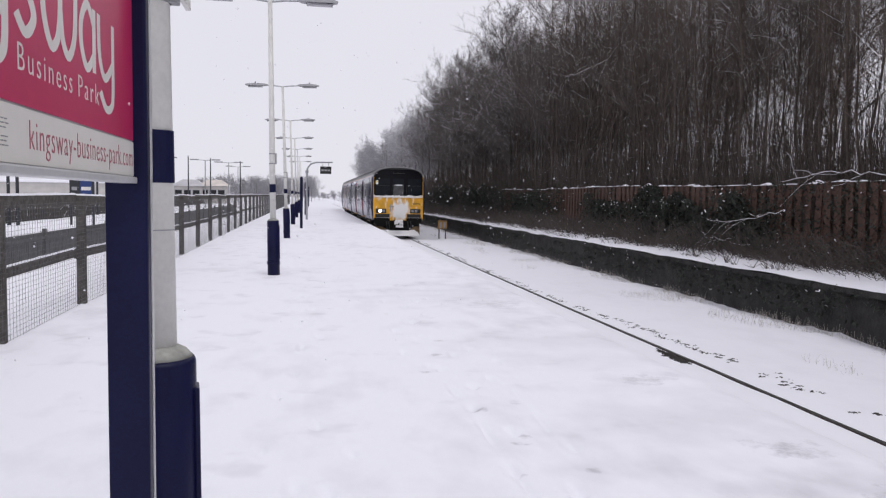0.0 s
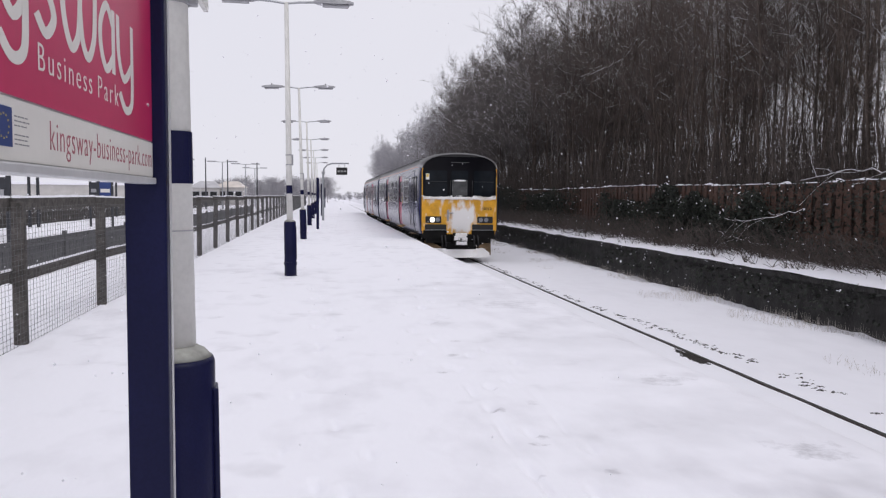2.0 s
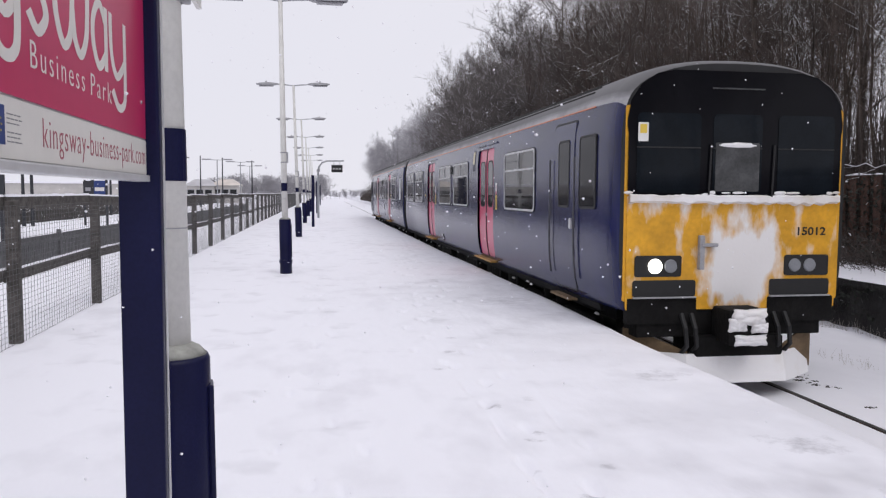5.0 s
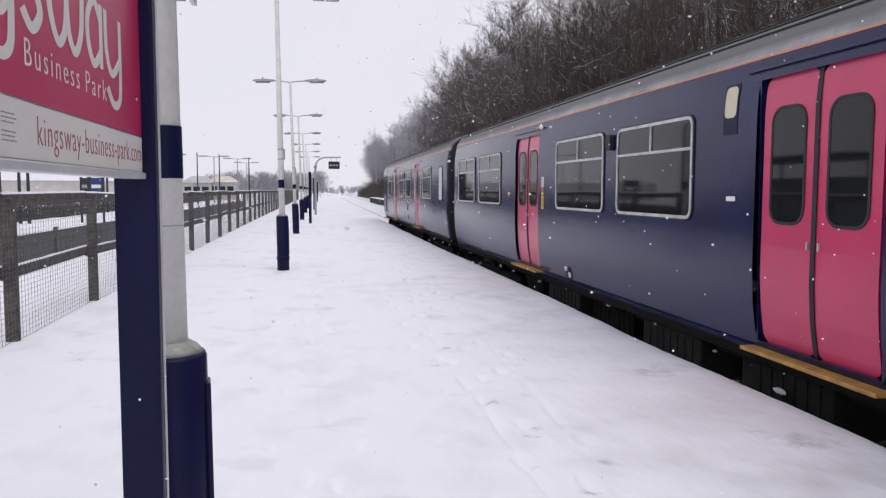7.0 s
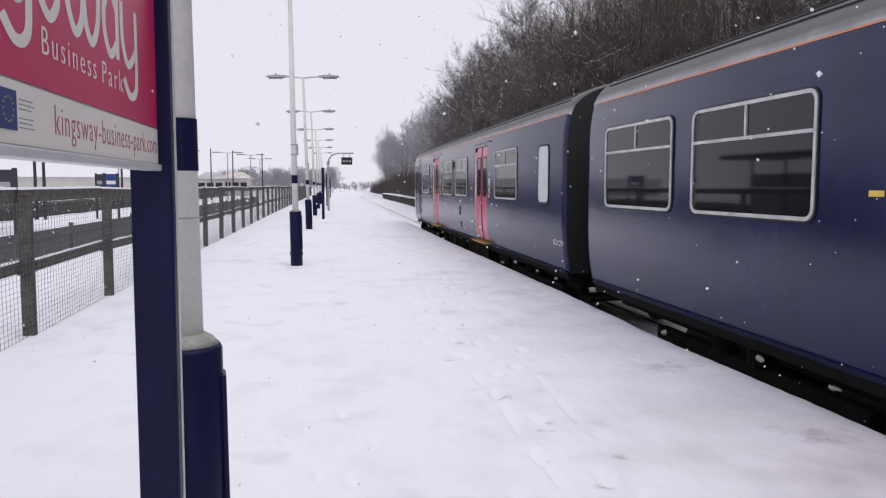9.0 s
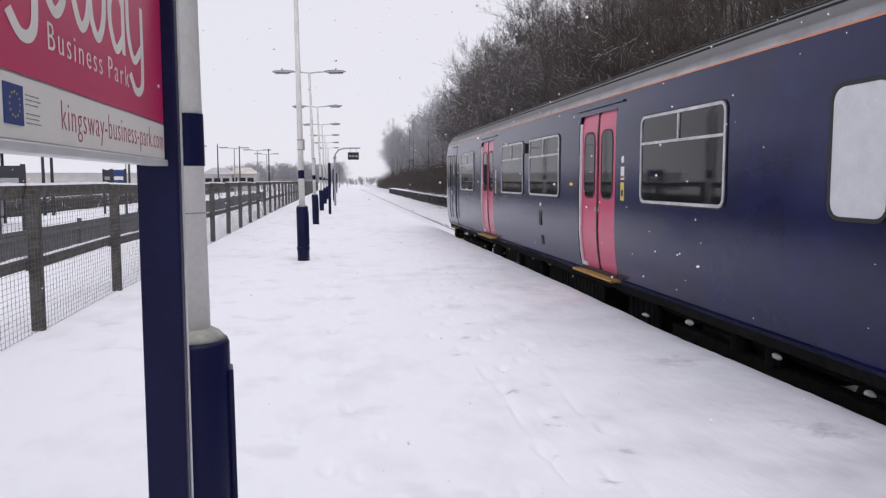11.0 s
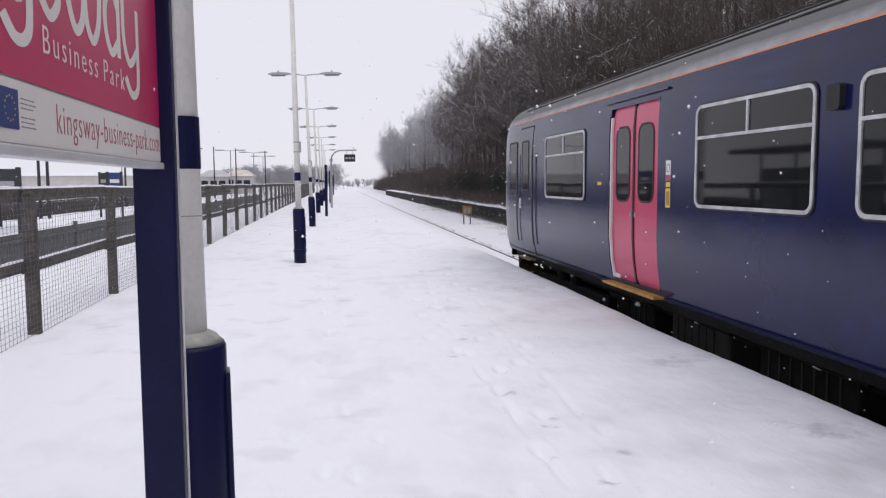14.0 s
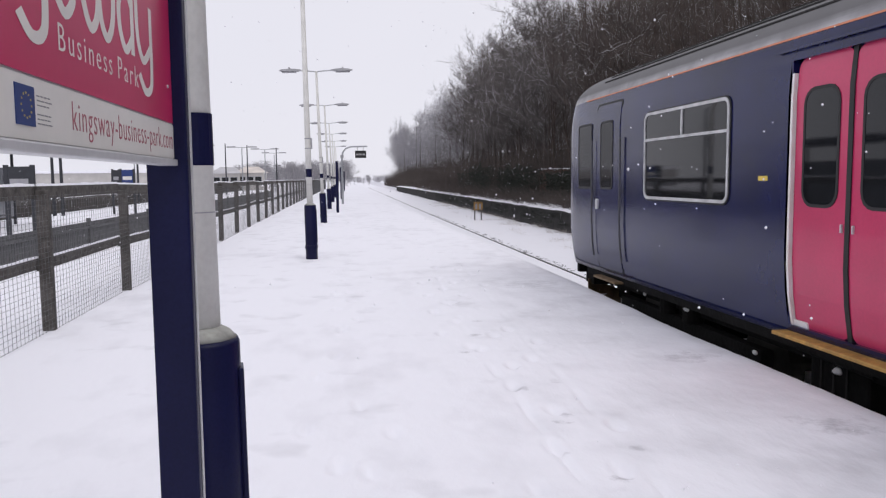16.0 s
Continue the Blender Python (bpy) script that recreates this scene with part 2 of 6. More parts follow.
def lettering(name, body, size, material, parent, m, width=None, thick=0.0015, label="", bold=0.0, space=1.0):
    """Raised letters from the built-in font as a mesh under a thing, fitted to a width."""
    cu = bpy.data.curves.new(name, "FONT")
    cu.body, cu.size, cu.extrude, cu.resolution_u = body, size, thick, 3
    cu.offset, cu.space_character = bold, space
    tmp = bpy.data.objects.new(name, cu)
    scene.collection.objects.link(tmp)
    bpy.context.view_layer.update()
    me = bpy.data.meshes.new_from_object(tmp.evaluated_get(bpy.context.evaluated_depsgraph_get()))
    bpy.data.objects.remove(tmp)
    bpy.data.curves.remove(cu)
    if width:
        xs = [v.co.x for v in me.vertices]
        k = width / (max(xs) - min(xs))
        x0 = min(xs)
        for v in me.vertices:
            v.co.x = (v.co.x - x0) * k
    me.materials.clear()
    me.materials.append(material)
    ob = new(name, me)
    ob.parent = parent
    ob.matrix_basis = m
    if label:
        ob["label"] = label
    return ob


def spelled(parent, word):
    """Parts a lettered word into one mesh a letter; pieces that stand above one another stay together."""
    bm = bmesh.new()
    bm.from_mesh(word.data)
    left, groups = set(bm.verts), []
    while left:
        todo, isle = [left.pop()], []
        while todo:
            v = todo.pop()
            isle.append(v)
            for e in v.link_edges:
                w = e.other_vert(v)
                if w in left:
                    left.remove(w)
                    todo.append(w)
        x0, x1 = min(v.co.x for v in isle), max(v.co.x for v in isle)
        for g in groups:
            if x0 < g[1] and x1 > g[0]:
                g[0], g[1] = min(x0, g[0]), max(x1, g[1])
                g[2].update(isle)
                break
        else:
            groups.append([x0, x1, set(isle)])
    for x0, x1, isle in sorted(groups, key=lambda g: g[0]):
        piece, made = bmesh.new(), {}
        for v in isle:
            made[v] = piece.verts.new(v.co)
        for f in bm.faces:
            if f.verts[0] in isle:
                piece.faces.new([made[v] for v in f.verts])
        ob = part("letter", piece, word.data.materials[0], parent)
        ob.matrix_basis = word.matrix_basis
    bm.free()
    bpy.data.objects.remove(word)


# ---- ground, platform, track ----
def frange(a, b, n):
    return [a + (b - a) * i / (n - 1) for i in range(n)]


def ground_height(d, y):
    """Height of the land at a distance d across the line and y along it."""
    if d < -2.75:
        z = -0.06 - 0.012 * max(0, -2.75 - d) if d > -40 else -0.5
        z += 0.05 * noise.noise((d * 0.4, y * 0.3, 0))
    elif d < 3.30:
        z = -0.95
    elif d < 6.3:
        z = -0.816 + 0.010 * noise.noise((d * 2, y * 1.2, 3))
    elif d < 9.75:
        u = (d - 6.3) / 3.45
        z = -0.826 + 0.07 * math.sin(math.pi * u) * u - 0.10 * u ** 3 + 0.06 * noise.noise((d * 1.1, y * 0.7, 5)) * u + 0.09 * u ** 3 * noise.noise((d * 2.0, y * 1.9, 15)) + 0.05 * u ** 3 * noise.noise((d * 5.0, y * 4.6, 25))
    elif d < 11.8:
        z = -0.45
    else:
        u = min(1, (d - 11.8) / 26)
        z = 0.05 + 3.6 * u + 0.3 * noise.noise((d * 0.3, y * 0.3, 8)) * min(1, (d - 11.8) / 2)
    return z


def sheet(name, ds, ys, height, material, extra=None):
    bm = bmesh.new()
    rows = []
    for y in ys:
        rows.append([bm.verts.new((d + bend(min(y, 400)), y, height(d, y))) for d in ds])
    for a, b in zip(rows, rows[1:]):
        for i in range(len(ds) - 1):
            bm.faces.new((a[i], a[i + 1], b[i + 1], b[i]))
    ob = part(name, bm, material, smooth=True)
    return ob


ds = [-3000, -900, -300, -120, -60, -40] + frange(-30, -2.76, 30) + [-2.74, 3.29] + frange(3.31, 9.74, 34) + [9.78, 11.79] + frange(11.81, 40, 24) + [60, 100, 300, 900, 3000]
ys = [-600, -200, -90, -60, -30, -15, -8] + frange(-4, 30, 120) + frange(31, 80, 70) + frange(83, 220, 40) + [260, 330, 400, 600, 1200, 4000]
ground = tagged(sheet("ground", ds, ys, ground_height, FRESH), "level ground under an even cover of fresh snow", "ground", kind="structure")


FLOOR = mat("leaf_litter_with_thin_snow", (0.075, 0.062, 0.056), 0.95, vary=0.5, scale=0.9, bump=0.6, bump_scale=12, dark=(0.03, 0.026, 0.024))
tagged(sheet("woodland_floor", frange(11.95, 42, 22), frange(-90, 240, 170), lambda d, y: ground_height(d, y) + 0.05, FLOOR), "dark leaf litter on the wooded bank", "woodland floor", kind="structure")


def platform_height(d, y):
    z = 0.02 * noise.noise((d * 0.5, y * 0.35, 1)) + 0.007 * noise.noise((d * 2.5, y * 2.0, 2)) + 0.004 * noise.noise((d * 8, y * 6, 2))
    u = (3.40 - d) / 0.25
    if u < 1:
        z -= 0.035 * (1 - max(u, 0)) ** 2
    # two drawn lines and the footprints beside them
    left = 1.17 + 0.0052 * (y - 3.5) ** 2
    right = 1.52 + 0.06 * (y - 3.4)
    if 2 < y < 13:
        for path, deep in ((left, 0.036), (right, 0.024)):
            z -= deep * max(0, 1 - abs(d - path - 0.03 * noise.noise((y * 1.1, deep * 99, 3))) / 0.032) * min(1, max(0, 0.35 + 1.3 * noise.noise((y * 2.4, deep * 70, 9)))) * (1 if y < 6.5 else 0.3)
    for path, ph in ((left + 0.10, 0.0), (right - 0.02, 0.4), (left - 0.14, 0.55), (-0.2 + 0.02 * y, 0.7), (0.35 - 0.03 * y, 0.2)):
        n = math.floor((y + ph) / 0.62)
        yy = (y + ph) - 0.62 * (n + 0.5) - 0.1 * noise.noise((n * 1.7, ph * 9, 0))
        xx = d - path - (0.09 if n % 2 else -0.09) - 0.08 * noise.noise((n * 2.3, ph * 5, 4))
        if abs(xx) < 0.1 and abs(yy) < 0.2 and noise.noise((n * 3.1, ph * 7, 8)) > -0.02:
            q = (xx / 0.06) ** 2 + (yy / 0.14) ** 2
            z += -0.030 * max(0, 1 - q) + 0.003 * max(0, 1 - abs(q - 1.5) * 1.6)
    return z


pds = frange(-3.0, -0.75, 45) + frange(-0.72, 2.1, 118) + frange(2.14, 3.40, 30)
pys = [-90, -60, -40, -20, -10] + frange(-4, 3, 30) + frange(3.03, 14, 270) + frange(14.05, 22, 120) + frange(22.2, 60, 120) + frange(61, 200, 60)
platform = tagged(sheet("pavement", pds, pys, platform_height, SNOW), "station platform under trodden wind-blown snow", "platform", kind="structure")
bm = bmesh.new()
slab = [(-3.0, -0.04), (3.38, -0.06), (3.38, -0.14), (3.24, -0.16), (3.24, -1.1), (-3.0, -1.1)]
prev = None
for y in frange(-90, 200, 146):
    ring = [bm.verts.new((d + bend(y), y, z)) for d, z in slab]
    if prev:
        for i in range(len(slab)):
            bm.faces.new((prev[i], prev[(i + 1) % 6], ring[(i + 1) % 6], ring[i]))
    else:
        bm.faces.new(ring)
    prev = ring
bm.faces.new(prev)
tagged(part("platform_edge_wall", bm, CONCRETE), "grey concrete platform wall with a coping", "platform wall", kind="structure")

TRACK = 4.82  # the track's middle at the near end
RAIL_TOP_Z = -0.80


def rail_line(name, off, label):
    bm = bmesh.new()
    prof = [(-0.07, -0.15), (0.07, -0.15), (0.012, -0.11), (0.012, -0.035), (0.031, -0.03), (0.031, 0), (-0.031, 0), (-0.031, -0.03), (-0.012, -0.035), (-0.012, -0.11)]
    prev = None
    for y in frange(-90, 220, 156):
        ring = [bm.verts.new((TRACK + off + x + bend(y), y, RAIL_TOP_Z + z)) for x, z in prof]
        if prev:
            for i in range(len(prof)):
                f = bm.faces.new((prev[i], prev[(i + 1) % 10], ring[(i + 1) % 10], ring[i]))
                f.material_index = 1 if i == 5 else 0
        prev = ring
    return tagged(part(name, bm, [RAIL, RAIL_TOP]), label, "rail", "rails of the track")


rail_line("rail", -0.74, "steel running rail half sunk in snow beside the platform")
rail_line("rail", 0.74, "steel running rail with a dark side above the snow")

# old platform across the line
bm = bmesh.new()
prof = [(9.62, -1.2), (9.62, -0.12), (9.50, -0.10), (9.50, 0.0), (11.9, 0.06), (12.2, -1.2)]
prev = None
for y in frange(-90, 150, 241):
    ring = []
    for i, (d, z) in enumerate(prof):
        j = 0.05 * noise.noise((d, y * 0.8, z * 2)) if i in (1, 2, 3) else 0
        ring.append(bm.verts.new((d + bend(y) + j, y, z + (0.04 * noise.noise((y * 0.6, 4, d)) if i in (3, 4) else 0))))
    if prev:
        for i in range(5):
            f = bm.faces.new((prev[i], prev[i + 1], ring[i + 1], ring[i]))
    prev = ring
tagged(part("old_platform", bm, MOSSY), "disused platform wall of black mossy stone", "old platform", kind="structure")


def old_snow(d, y):
    return 0.075 + 0.05 * noise.noise((d * 1.5, y * 0.6, 7)) + 0.03 * noise.noise((d * 4, y * 3, 7)) - (0.05 if d < 9.6 else 0)


tagged(sheet("snow_cover", frange(9.47, 11.95, 14), frange(-90, 150, 620), old_snow, FRESH), "uneven snow lying on the disused platform", "snow", kind="stuff")

# ---- the near sign and the lamp columns ----
PINK = mat("crimson_sign_vinyl", (0.50, 0.022, 0.105), 0.35, vary=0.06, scale=3)
CREAM = mat("off_white_sign_vinyl", (0.72, 0.70, 0.66), 0.4, vary=0.05, scale=3)
LETTER_RED = plain("red_letters", (0.34, 0.075, 0.105), 0.5)
FLAG_BLUE = plain("flag_blue", (0.018, 0.042, 0.17), 0.45)
FLAG_GOLD = plain("flag_gold", (0.42, 0.34, 0.10), 0.45)
INK = plain("grey_ink", (0.22, 0.22, 0.23), 0.6)
ALU = mat("sign_aluminium", (0.62, 0.62, 0.63), 0.4, 0.3, vary=0.1)


GLYPHS = {
    "k": [[(0.1, 1.6), (0.1, 0)], [(0.1, 0.45), (0.85, 1.0)], [(0.35, 0.6), (0.9, 0)]],
    "i": [[(0.5, 1), (0.5, 0)], [(0.5, 1.32), (0.5, 1.45)]],
    "n": [[(0.1, 0), (0.1, 1)], [(0.1, 0.7), (0.3, 0.97), (0.65, 0.97), (0.88, 0.7), (0.9, 0)]],
    "g": [[(0.9, 0.8), (0.5, 1.02), (0.12, 0.75), (0.12, 0.3), (0.5, 0.0), (0.9, 0.25)], [(0.9, 1), (0.9, -0.1), (0.75, -0.4), (0.4, -0.45), (0.05, -0.25)]],
    "s": [[(0.85, 0.85), (0.5, 1.0), (0.15, 0.8), (0.3, 0.58), (0.7, 0.45), (0.88, 0.22), (0.5, 0), (0.1, 0.18)]],
    "w": [[(0.04, 1), (0.07, 0.4), (0.25, 0.03), (0.43, 0.2), (0.5, 0.6), (0.5, 1.0)], [(0.5, 0.6), (0.56, 0.2), (0.73, 0.02), (0.91, 0.35), (0.96, 1)]],
    "a": [[(0.88, 0.75), (0.5, 1.0), (0.12, 0.7), (0.12, 0.3), (0.45, 0.02), (0.88, 0.25)], [(0.9, 1.0), (0.9, 0.0)]],
    "y": [[(0.08, 1), (0.12, 0.35), (0.42, 0.02), (0.88, 0.3)], [(0.9, 1), (0.9, -0.12), (0.78, -0.42), (0.45, -0.48), (0.14, -0.24)]],
}


def ribbon(stroke, y0, w, z0, h, x):
    """A flat rounded pen stroke on the board: smooth curve through the stroke's points, broader across than down."""
    p = [Vector((a, b, 0)) for a, b in stroke]
    fine = []
    for i in range(len(p) - 1):
        a, b, c, d = p[max(i - 1, 0)], p[i], p[i + 1], p[min(i + 2, len(p) - 1)]
        for k in range(6):
            t = k / 6
            fine.append(0.5 * ((2 * b) + (c - a) * t + (2 * a - 5 * b + 4 * c - d) * t * t + (3 * b - a - 3 * c + d) * t ** 3))
    fine.append(p[-1])
    pts = [Vector((y0 + v.x * w, z0 + v.y * h)) for v in fine]
    bm = bmesh.new()
    rows = []
    for i, v in enumerate(pts):
        d = pts[min(i + 1, len(pts) - 1)] - pts[max(i - 1, 0)]
        d = Vector((d.x / 1.8, d.y)).normalized()
        o = Vector((-d.y * 0.0125, d.x * 0.0088))
        rows.append([bm.verts.new((xx, q.x, q.y)) for xx, q in ((x - 0.0005, v - o), (x, v - o), (x, v + o), (x - 0.0005, v + o))])
    for a, b in zip(rows, rows[1:]):
        for k in range(3):
            bm.faces.new((a[k], a[k + 1], b[k + 1], b[k]))
    bm.faces.new(rows[0])
    bm.faces.new(rows[-1])
    bmesh.ops.recalc_face_normals(bm, faces=bm.faces)
    return bm


def platform_sign():
    """A long board between two square posts, parallel to the platform edge."""
    s = thing("platform_sign", pose(-0.41, 1.06, 0), "crimson and cream business park board between navy posts", "sign")
    for y in (-1.06, 1.01):
        p = part("post", boxed(-0.056, y - 0.056, -0.05, 0.045, y + 0.006, 2.75, bevel=0.007), NAVY, s, "navy square steel post")
        part("edge_strip", boxed(0.0455, y - 0.020, 0.02, 0.0480, y + 0.000, 2.7), ALU, p)
    part("board", boxed(-0.016, -1.0, 1.536, 0.012, 0.953, 2.40, bevel=0.003), ALU, s)
    part("cream_panel", boxed(0.0125, -0.995, 1.548, 0.0145, 0.948, 1.631), CREAM, s)
    part("crimson_panel", boxed(0.0125, -0.995, 1.635, 0.0145, 0.948, 2.395), PINK, s)
    part("bottom_trim", boxed(-0.020, -1.0, 1.530, 0.022, 0.953, 1.546, bevel=0.003), ALU, s)
    face = 0.0152
    # letters run along +y as read from the platform side
    turn = pose(0, 0, 0, 90, 0, 90)
    lettering("web_address", "kingsway-business-park.com", 0.066, LETTER_RED, s, pose(face - 0.0004, 0.195, 1.571) @ turn, width=0.737, thick=0.0002, bold=-0.0007, space=1.12)
    spelled(s, lettering("word", "Business", 0.060, CREAM, s, pose(face, 0.150, 1.684) @ turn, width=0.275, thick=0.0003, bold=-0.0006, space=1.3))
    spelled(s, lettering("word", "Park", 0.060, CREAM, s, pose(face, 0.465, 1.684) @ turn, width=0.150, thick=0.0003, bold=-0.0006, space=1.3))
    for letter, y0, w in (("k", 0.77, 0.11), ("i", 0.895, 0.03), ("n", 0.945, 0.105), ("g", 1.062, 0.112), ("s", 1.198, 0.098), ("w", 1.318, 0.205), ("a", 1.538, 0.115), ("y", 1.668, 0.145)):
        for k, stroke in enumerate(GLYPHS[letter]):
            part("letter_stroke", ribbon(stroke, y0 - 1.06, w, 1.744, 0.125, face + 0.0002 * k), CREAM, s)
    flag = part("flag", boxed(0.0145, -0.020, 1.566, 0.0160, 0.043, 1.618), FLAG_BLUE, s, "small blue flag with a ring of gold stars")
    bm = bmesh.new()
    for k in range(12):
        a = 2 * math.pi * k / 12
        cy, cz = 0.0135 + 0.017 * math.cos(a), 1.592 + 0.016 * math.sin(a)
        box(bm, 0.0160, cy - 0.0016, cz - 0.0013, 0.0166, cy + 0.0016, cz + 0.0013)
    part("stars", bm, FLAG_GOLD, flag)
    bm = bmesh.new()
    for k, w in enumerate((0.052, 0.058, 0.047, 0.0, 0.054, 0.049, 0.056)):
        if w:
            for q in range(4):
                box(bm, 0.0145, 0.054 + w * q / 4, 1.6075 - 0.0062 * k, 0.0148, 0.054 + w * (q + 0.8) / 4, 1.6093 - 0.0062 * k)
    part("small_print", bm, INK, s)
    part("screw", tubed([(0.0145, 0.90, 1.72), (0.017, 0.90, 1.72)], 0.004, 8), ALU, s)
    return s


platform_sign()


def column_plate():
    """A small white plate strapped to the near lamp column, its edge towards the sign."""
    s = thing("column_plate", pose(-0.345, 2.28, 2.09), "small white plate strapped high on the lamp column", "sign")
    part("plate", boxed(-0.004, 0.0, 0.0, 0.012, 0.32, 0.42, bevel=0.003), WHITE_PAINT, s)
    part("back_rail", boxed(-0.020, 0.03, 0.03, -0.0045, 0.29, 0.055, bevel=0.003), ALU, s)


column_plate()


CAP_GREY = mat("weathered_cap", (0.36, 0.36, 0.33), 0.8, vary=0.3, scale=12)


def lamp_head(parent, side, top):
    part("arm", tubed([(0, 0, top - 0.05), (side * 0.25, 0, top - 0.02), (side * 0.60, 0, top)], 0.022, 8), GREY_METAL, parent)
    bm = bmesh.new()
    rings = []
    for u, w, h0, h1 in ((0.50, 0.05, -0.03, 0.03), (0.60, 0.10, -0.05, 0.05), (0.85, 0.14, -0.06, 0.07), (1.12, 0.12, -0.05, 0.05), (1.23, 0.07, -0.03, 0.025)):
        rings.append([bm.verts.new((side * u, y, top + z)) for y, z in ((-w, h0 + 0.02), (-w * 0.8, h1 * 0.7), (0, h1), (w * 0.8, h1 * 0.7), (w, h0 + 0.02), (0, h0 + 0.015))])
    for a, b in zip(rings, rings[1:]):
        for k in range(6):
            bm.faces.new((a[k], a[(k + 1) % 6], b[(k + 1) % 6], b[k]))
    bm.faces.new(rings[0])
    bm.faces.new(rings[-1][::-1])
    bmesh.ops.recalc_face_normals(bm, faces=bm.faces)
    head = part("lantern", bm, LAMP_GREY, parent, "grey twin-arm lantern")
    part("bowl", boxed(min(side * 0.66, side * 1.14), -0.085, top - 0.075, max(side * 0.66, side * 1.14), 0.085, top - 0.04, bevel=0.012), plain_glass, head)
    part("photocell", tubed([(side * 0.9, 0, top + 0.06), (side * 0.9, 0, top + 0.11)], 0.022, 8), LAMP_GREY, head)


plain_glass = mat("lamp_bowl", (0.32, 0.32, 0.34), 0.25, vary=0.1)


def lamp_post(m, top=5.19):
    s = thing("lamp_post", m, "white twin-arm platform lamp with a navy base and band", "street lamp", "platform lamps")
    part("base", tubed([(0, 0, -0.03), (0, 0, 0.22), (0, 0, 1.0), (0, 0, 1.015)], [0.113, 0.110, 0.110, 0.104], 20), NAVY, s, "navy base sleeve", True)
    part("collar", tubed([(0, 0, 0.20), (0, 0, 0.26)], 0.122, 20), NAVY, s)
    part("access_door", boxed(0.100, -0.045, 0.30, 0.118, 0.045, 0.92, bevel=0.006), NAVY, s)
    part("sleeve_cap", tubed([(0, 0, 1.012), (0, 0, 1.035), (0, 0, 1.05)], [0.104, 0.085, 0.058], 20), CAP_GREY, s, "weathered grey sleeve cap", True)
    part("column", tubed([(0, 0, 1.0), (0, 0, 2.6), (0, 0, top - 0.03)], [0.056, 0.052, 0.038], 20), WHITE_PAINT, s, "white tapered column", True)
    part("band", tubed([(0, 0, 1.537), (0, 0, 1.69)], 0.0575, 20), NAVY, s)
    part("joint", tubed([(0, 0, 1.396), (0, 0, 1.400)], 0.0553, 20), LAMP_GREY, s)
    for z in (2.06, 2.24):
        part("strap", tubed([(0, 0, z), (0, 0, z + 0.02)], 0.060, 12), LAMP_GREY, s)
    part("bracket", boxed(0.045, -0.02, 2.06, 0.082, 0.02, 2.26, bevel=0.006), LAMP_GREY, s)
    for side in (-1, 1):
        lamp_head(s, side, top)
    return s


first_lamp = lamp_post(pose(-0.400, 2.39, 0, 0, -0.5, 8))
lamp_post(pose(-0.425, 14.57, 0, 0, -0.7, 3), 5.06)
for y in (26.8, 39.0, 51.2, 63.4, 75.6, 87.8):
    copy_thing(first_lamp, pose(-0.51 + bend(y) * 0.75, y, 0, 0, -1.6, random.uniform(-4, 4)))


# ---- the train ----
HALF_W, CAR, NOSE = 1.46, 19.85, 0.25  # the cab end reaches past CAR by NOSE
TAILS = {"two": 0.37, "toilet": -0.08}  # and the inner end by this much
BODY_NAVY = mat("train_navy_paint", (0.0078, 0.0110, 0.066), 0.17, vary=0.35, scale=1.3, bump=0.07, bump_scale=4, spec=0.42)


def film_with_reflection(m, top, color, amount, rough):
    """Frost and dirt below a ragged, dripping line on a body side; the snow's reflection is put into the colour too."""
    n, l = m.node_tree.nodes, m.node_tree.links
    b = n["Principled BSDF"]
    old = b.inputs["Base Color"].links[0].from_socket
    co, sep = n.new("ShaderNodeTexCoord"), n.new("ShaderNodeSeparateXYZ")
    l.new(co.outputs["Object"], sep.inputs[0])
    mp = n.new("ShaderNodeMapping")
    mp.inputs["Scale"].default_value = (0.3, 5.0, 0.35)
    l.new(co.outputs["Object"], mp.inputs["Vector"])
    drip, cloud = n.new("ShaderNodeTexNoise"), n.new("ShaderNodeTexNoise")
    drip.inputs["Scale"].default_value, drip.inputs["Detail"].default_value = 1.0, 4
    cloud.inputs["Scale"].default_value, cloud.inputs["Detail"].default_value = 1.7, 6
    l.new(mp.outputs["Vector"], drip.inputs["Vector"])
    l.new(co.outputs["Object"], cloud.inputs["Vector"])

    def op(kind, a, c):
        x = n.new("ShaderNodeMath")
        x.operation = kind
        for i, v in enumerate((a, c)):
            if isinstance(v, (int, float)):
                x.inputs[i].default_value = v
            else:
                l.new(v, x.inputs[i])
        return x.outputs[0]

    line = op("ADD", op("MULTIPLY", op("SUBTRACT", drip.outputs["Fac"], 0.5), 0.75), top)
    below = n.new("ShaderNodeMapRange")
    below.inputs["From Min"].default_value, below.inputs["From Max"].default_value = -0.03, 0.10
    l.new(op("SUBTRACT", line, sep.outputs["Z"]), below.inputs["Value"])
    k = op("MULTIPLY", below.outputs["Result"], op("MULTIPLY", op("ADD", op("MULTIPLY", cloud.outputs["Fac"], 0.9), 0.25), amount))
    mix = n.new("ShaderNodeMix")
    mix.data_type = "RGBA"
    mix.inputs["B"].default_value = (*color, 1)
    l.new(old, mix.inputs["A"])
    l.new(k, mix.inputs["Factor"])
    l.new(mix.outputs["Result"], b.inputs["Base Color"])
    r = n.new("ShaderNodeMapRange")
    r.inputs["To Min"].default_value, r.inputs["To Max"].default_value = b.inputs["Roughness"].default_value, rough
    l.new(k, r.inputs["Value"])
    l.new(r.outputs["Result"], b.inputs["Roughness"])


